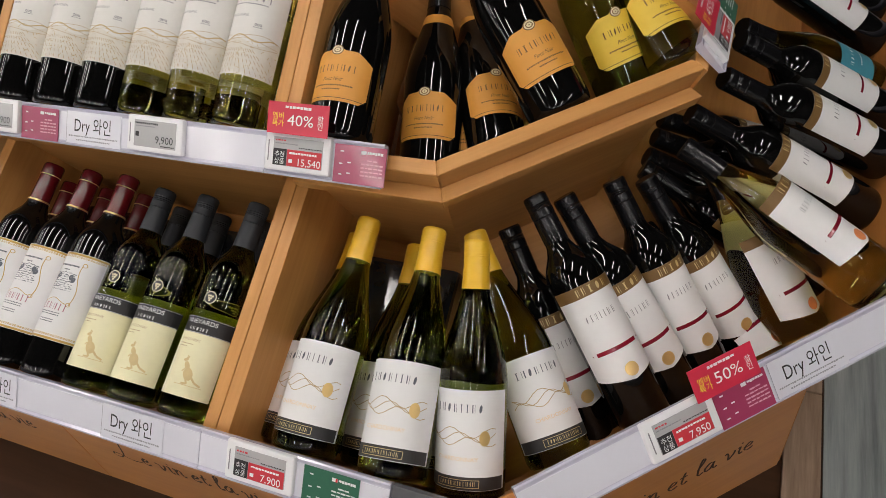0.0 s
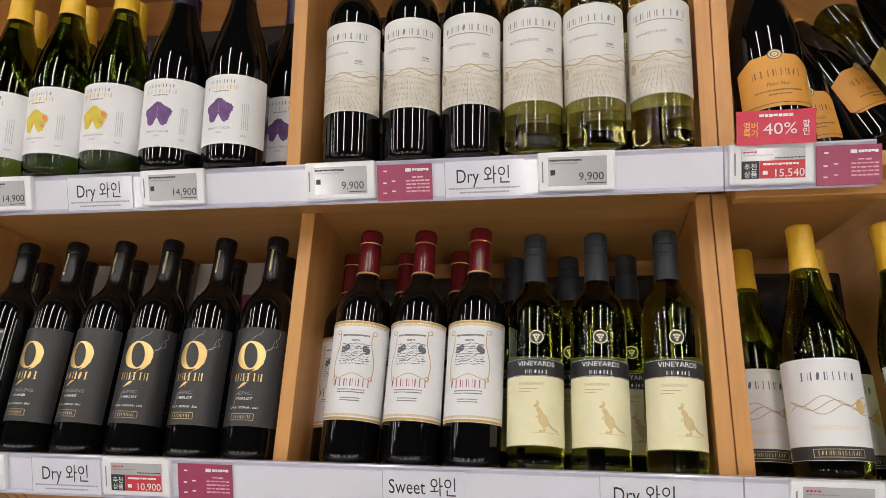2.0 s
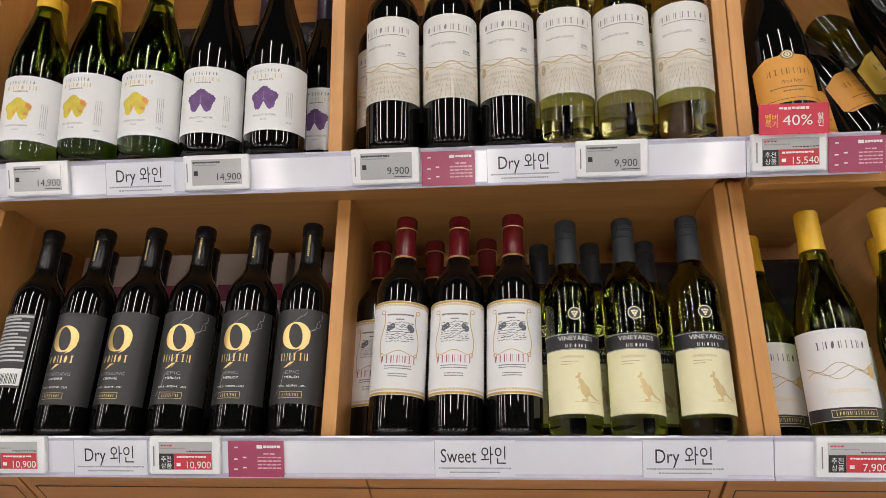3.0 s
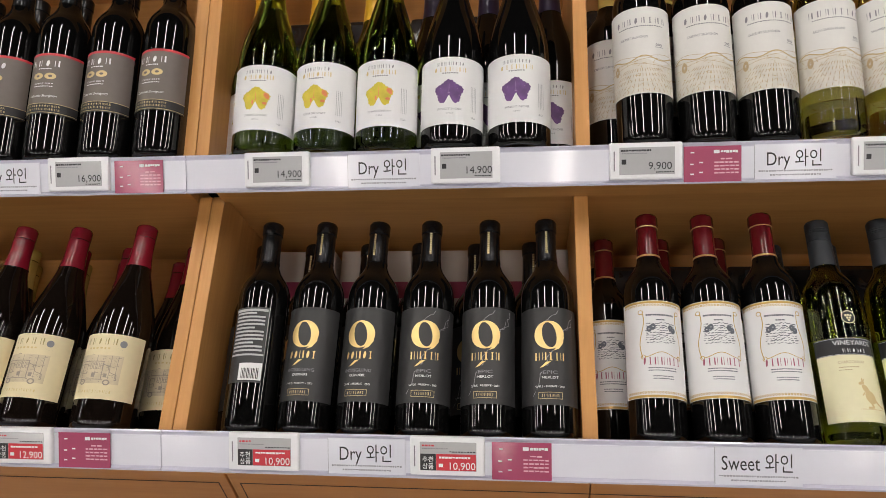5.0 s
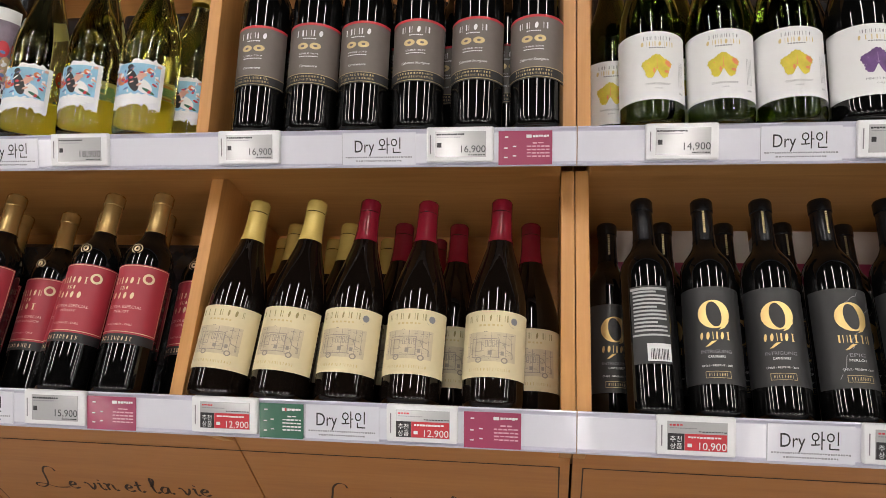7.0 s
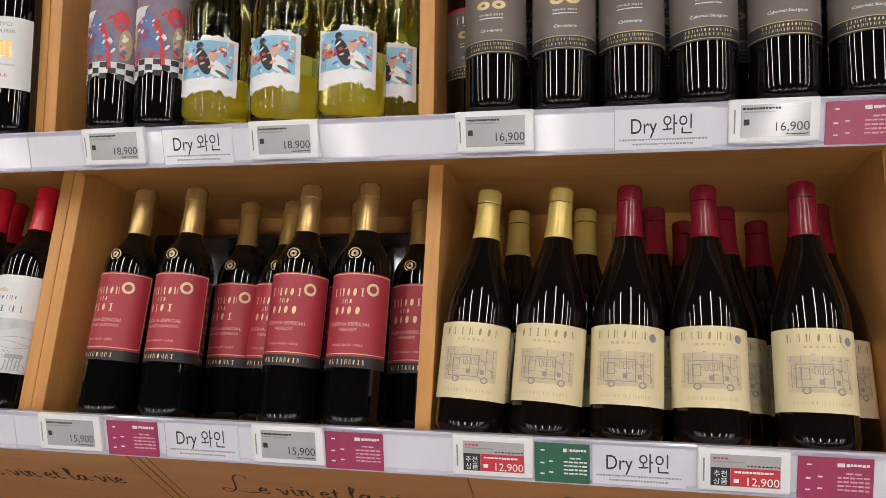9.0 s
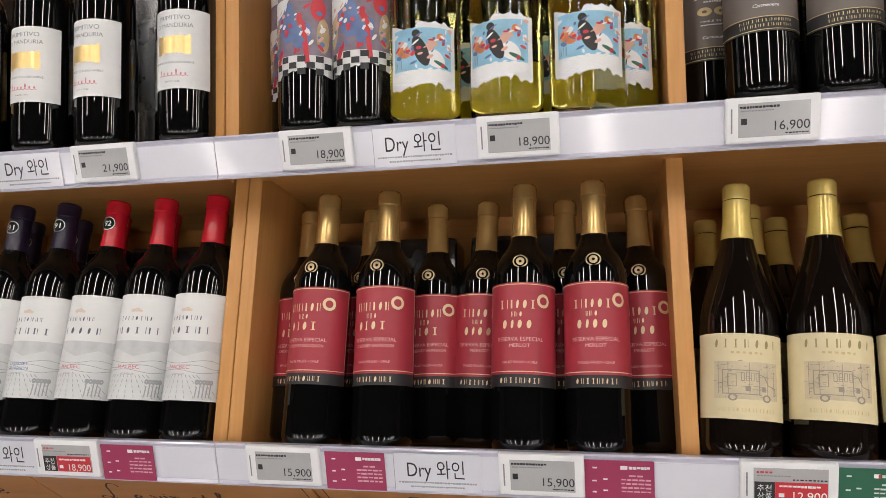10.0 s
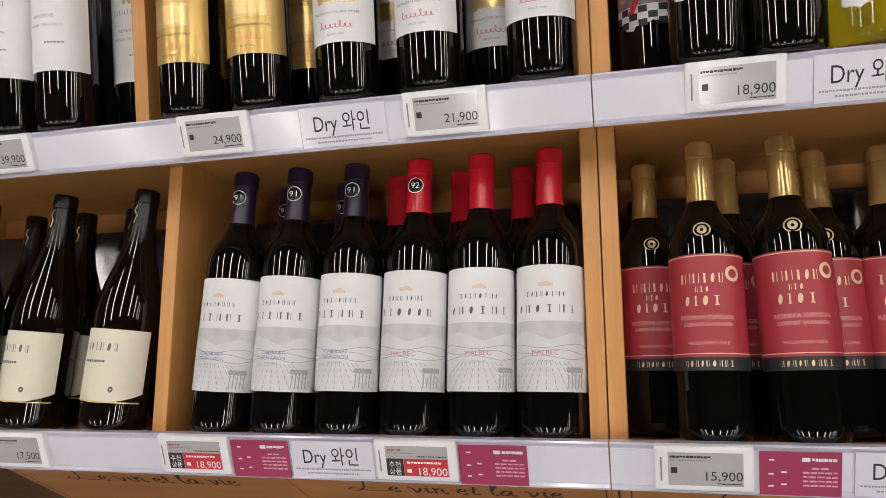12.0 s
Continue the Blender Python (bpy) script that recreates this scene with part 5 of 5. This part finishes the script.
stand(cas_c, T_LOW, [(-2.018, 0, 0.113), (-1.933, 0, 0.113), (-1.834, -1.5, 0.106)], size=1.0)
stand(cas_m, T_LOW, [(-1.783, 2, 0.106), (-1.676, 0, 0.113), (-1.581, -2, 0.106)], size=1.0)
stand(tes_c, T_LOW, [(-2.508, 2.6), (-2.432, 2.0), (-2.353, 1.0)], 0.038, 0.003, size=1.02)
stand(tes_m, T_LOW, [(-2.277, 0.8)], 0.038, 0.003, size=1.02)
stand(tes_n, T_LOW, [(-2.2, 0.7), (-2.125, 0.6)], 0.038, 0.003, size=1.02)
stand(tes_n, T_LOW, [(-2.316, 0, 0.103), (-2.236, 0, 0.103), (-2.161, 0, 0.103)], size=1.02)
stand(tes_c, T_LOW, [(-2.48, 1, 0.118), (-2.398, 0.5, 0.118)], size=1.02)
stand(lag, T_LOW, [(-2.776, 4.0), (-2.655, 4.5)])
stand(lag, T_LOW, [(-2.9, 2), (-2.896, 1, 0.128), (-2.809, 1, 0.128), (-2.722, 1, 0.128)])
# upper tier
stand(alr, T_HIGH, [(-0.435, 0.0), (-0.359, 0.0), (-0.285, 0.0)], 0.024, tip=0)
stand(alw, T_HIGH, [(-0.21, 0.0), (-0.136, 0.0), (-0.061, 0.0)], 0.024, tip=0)
stand(alr, T_HIGH, [(-0.465, 0, 0.103), (-0.392, 0, 0.103), (-0.316, 0, 0.103)], tip=0)
stand(alw, T_HIGH, [(-0.24, 0, 0.103), (-0.164, 0, 0.103), (-0.088, 0, 0.103)], tip=0)
stand(dvy, T_HIGH, [(-0.936, 0.0), (-0.851, 0.0), (-0.767, 0.0)], 0.024, tip=0)
stand(dvp, T_HIGH, [(-0.681, 0.0), (-0.593, 0.0)], 0.024, tip=0)
stand(dvy, T_HIGH, [(-0.979, 0, 0.103), (-0.891, 0, 0.103), (-0.808, 0, 0.103)], tip=0)
stand(dvp, T_HIGH, [(-0.72, 0, 0.103), (-0.637, 0, 0.103), (-0.549, 0, 0.103)], tip=0)
stand(map0, T_HIGH, [(-1.467, 0.0), (-1.391, 0.0), (-1.317, 0.0)], 0.024, tip=0)
stand(map1, T_HIGH, [(-1.242, 0.0), (-1.162, 0.0), (-1.083, 0.0)], 0.024, tip=0)
stand(map0, T_HIGH, [(-1.506, 0, 0.103), (-1.434, 0, 0.103), (-1.357, 0, 0.103)], tip=0)
stand(map1, T_HIGH, [(-1.281, 0, 0.103), (-1.204, 0, 0.103), (-1.127, 0, 0.103)], tip=0)
stand(sai_r, T_HIGH, [(-1.959, 0.0), (-1.891, 0.0)], 0.024, tip=0)
stand(sai_w, T_HIGH, [(-1.82, 0.0), (-1.728, 0.0), (-1.641, 0.0)], 0.026, tip=0)
stand(sai_r, T_HIGH, [(-2.005, 0, 0.103), (-1.929, 0, 0.103)], tip=0)
stand(sai_w, T_HIGH, [(-1.777, 0, 0.103), (-1.686, 0, 0.103), (-1.603, 0, 0.088)], tip=0)
stand(pri_g, T_HIGH, [(-2.514, 0.0), (-2.425, 0.0)], 0.024, tip=0)
stand(pri_w, T_HIGH, [(-2.322, 0.0), (-2.231, 0.0), (-2.115, 0.0)], 0.024, tip=0)
stand(pri_w, T_HIGH, [(-2.173, 0, 0.103), (-2.283, 0, 0.103)], tip=0)
stand(pri_g, T_HIGH, [(-2.485, 0, 0.103), (-2.398, 0, 0.103)], tip=0)
stand(ken, T_HIGH, [(-2.682, 0.0), (-2.761, 0.0), (-2.84, 0.0), (-2.634, 0, 0.103), (-2.74, 0, 0.103), (-2.826, 0, 0.103)], 0.024, tip=0)
# corner
stand(fro, T_LOW, [(0.104, -0.6, 0.055)], size=0.985, tip=0)
stand(fro, T_LOW, [(0.048, 0.6, 0.122), (0.255, -4.5, 0.135)], tip=2.5)
stand(fro, T_LOW, [(0.154, -2.4, 0.144)], tip=-2)
stand(fro, T_LOW, [(0.219, -5.0, 0.052)], tip=-1)
stand(fro, T_LOW, [(0.299, -6.3, 0.098)], tip=-15.6)
stand(fro, C_LOW, [(0.129, 4.1, 0.116)], tip=-7)
stand(har_r, C_LOW, [(0.204, 0.5, 0.205)], tip=-18)
stand(har_r, C_LOW, [(0.249, -2.8, 0.125)], tip=-15)
stand(har_r, C_LOW, [(0.318, -8, 0.165)], tip=-22)
stand(har_r, C_LOW, [(0.378, -7.4, 0.188)], tip=-21)
stand(har_r, C_LOW, [(0.462, -11.2, 0.218)], tip=-24)
stand(har_w, W_LOW, [(0.0, 30, 0.19)], tip=-20)
stand(har_w, W_LOW, [(0.030, 13, 0.060)], tip=-2)
stand(har_w, W_LOW, [(-0.045, 30, 0.225)], tip=-6)
stand(har_r, W_LOW, [(0.196, -10, 0.088), (0.273, -19, 0.045), (0.376, -24, 0.045), (0.60, -10, 0.05), (0.69, -10, 0.05)], tip=-9)
stand(har_r, W_LOW, [(0.12, 5, 0.17), (0.22, -8, 0.18), (0.31, -14, 0.18), (0.40, -18, 0.18)], tip=-3)
teal_paper = plain("teal_label_paper", (0.06, 0.28, 0.36), 0.5, vary=0.08, scale=90)
teal = bottle("wine_bottle", "dark green wine bottle with a teal blue label", BURGUNDY, deep_green, 0.240, cap_black, True, (0.055, 0.045, 0.125), teal_paper, [(Sheet().bars(0, 0.095, 0.05, 0.008, 7, BR, 0.4).bars(0, 0.075, 0.036, 0.003, 9, BR, 0.3), ink_white)], group="bottles on the side shelf")
stand(teal, W_LOW, [(0.490, -26, 0.07)], tip=-14)
stand(mw_o, T_HIGH, [(0.070, -3, 0.045)], tip=3)
stand(mw_o, T_HIGH, [(0.147, -9.4, 0.163)], tip=2.6)
stand(mw_o, T_HIGH, [(0.190, -9, 0.215)], tip=1)
stand(mw_o, C_HIGH, [(0.114, 20, 0.148)], tip=9)
stand(mw_o, C_HIGH, [(0.181, -5, 0.062)], tip=-7)
stand(mw_y, C_HIGH, [(0.300, -4, 0.111)], tip=-14)
stand(mw_y, C_HIGH, [(0.354, -0.9, 0.066)], tip=5)
stand(mw_y, C_HIGH, [(0.225, 0, 0.165)], tip=0)
stand(har_r, W_HIGH, [(0.27, 0), (0.36, 1), (0.45, 0)], 0.05, tip=0)

# cartons and shrink-wrapped cases at the foot of the trays
for x, w in ((-0.985, 0.10), (-0.880, 0.12), (-0.755, 0.12), (-0.63, 0.12)):
    c = thing("carton", T_LOW @ pose(x, 0.19, 0.0), "white cardboard wine carton lying under the bottles", "carton", "cartons under the bottles")
    part("box", box(0, w - 0.006, 0, 0.06, 0.0, 0.315, 0.002), carton, c)
    part("print_band", box(0.004, w - 0.010, -0.0012, 0.001, 0.235, 0.262), card_red, c, "faded red print band")
for x0, x1 in ((-0.49, -0.30), (-0.29, -0.03), (-2.04, -1.83), (-1.81, -1.58), (-2.56, -2.36), (-2.35, -2.10), (-3.06, -2.62), (0.03, 0.19)):
    c = thing("wrapped_case", T_LOW @ pose(x0, 0.185, 0.0), "black shrink-wrapped bottle case under the bottles", "bottle case", "wrapped cases under the bottles")
    part("case", box(0, x1 - x0, 0, 0.07, 0.0, 0.285, 0.008), black_film, c)
for x0, x1 in ((-0.49, -0.27), (-0.26, -0.03), (-1.0, -0.78), (-0.77, -0.55), (-1.52, -1.30), (-1.29, -1.06), (-2.04, -1.83), (-1.81, -1.58), (-2.56, -2.36), (-2.35, -2.10), (-3.06, -2.62)):
    c = thing("wrapped_case", T_HIGH @ pose(x0, 0.19, 0.0), "black shrink-wrapped bottle case under the bottles", "bottle case", "wrapped cases under the bottles")
    part("case", box(0, x1 - x0, 0, 0.065, 0.0, 0.30, 0.008), black_film, c)
for ob in list(bpy.data.objects):
    if "placed" in ob:
        del ob["placed"]
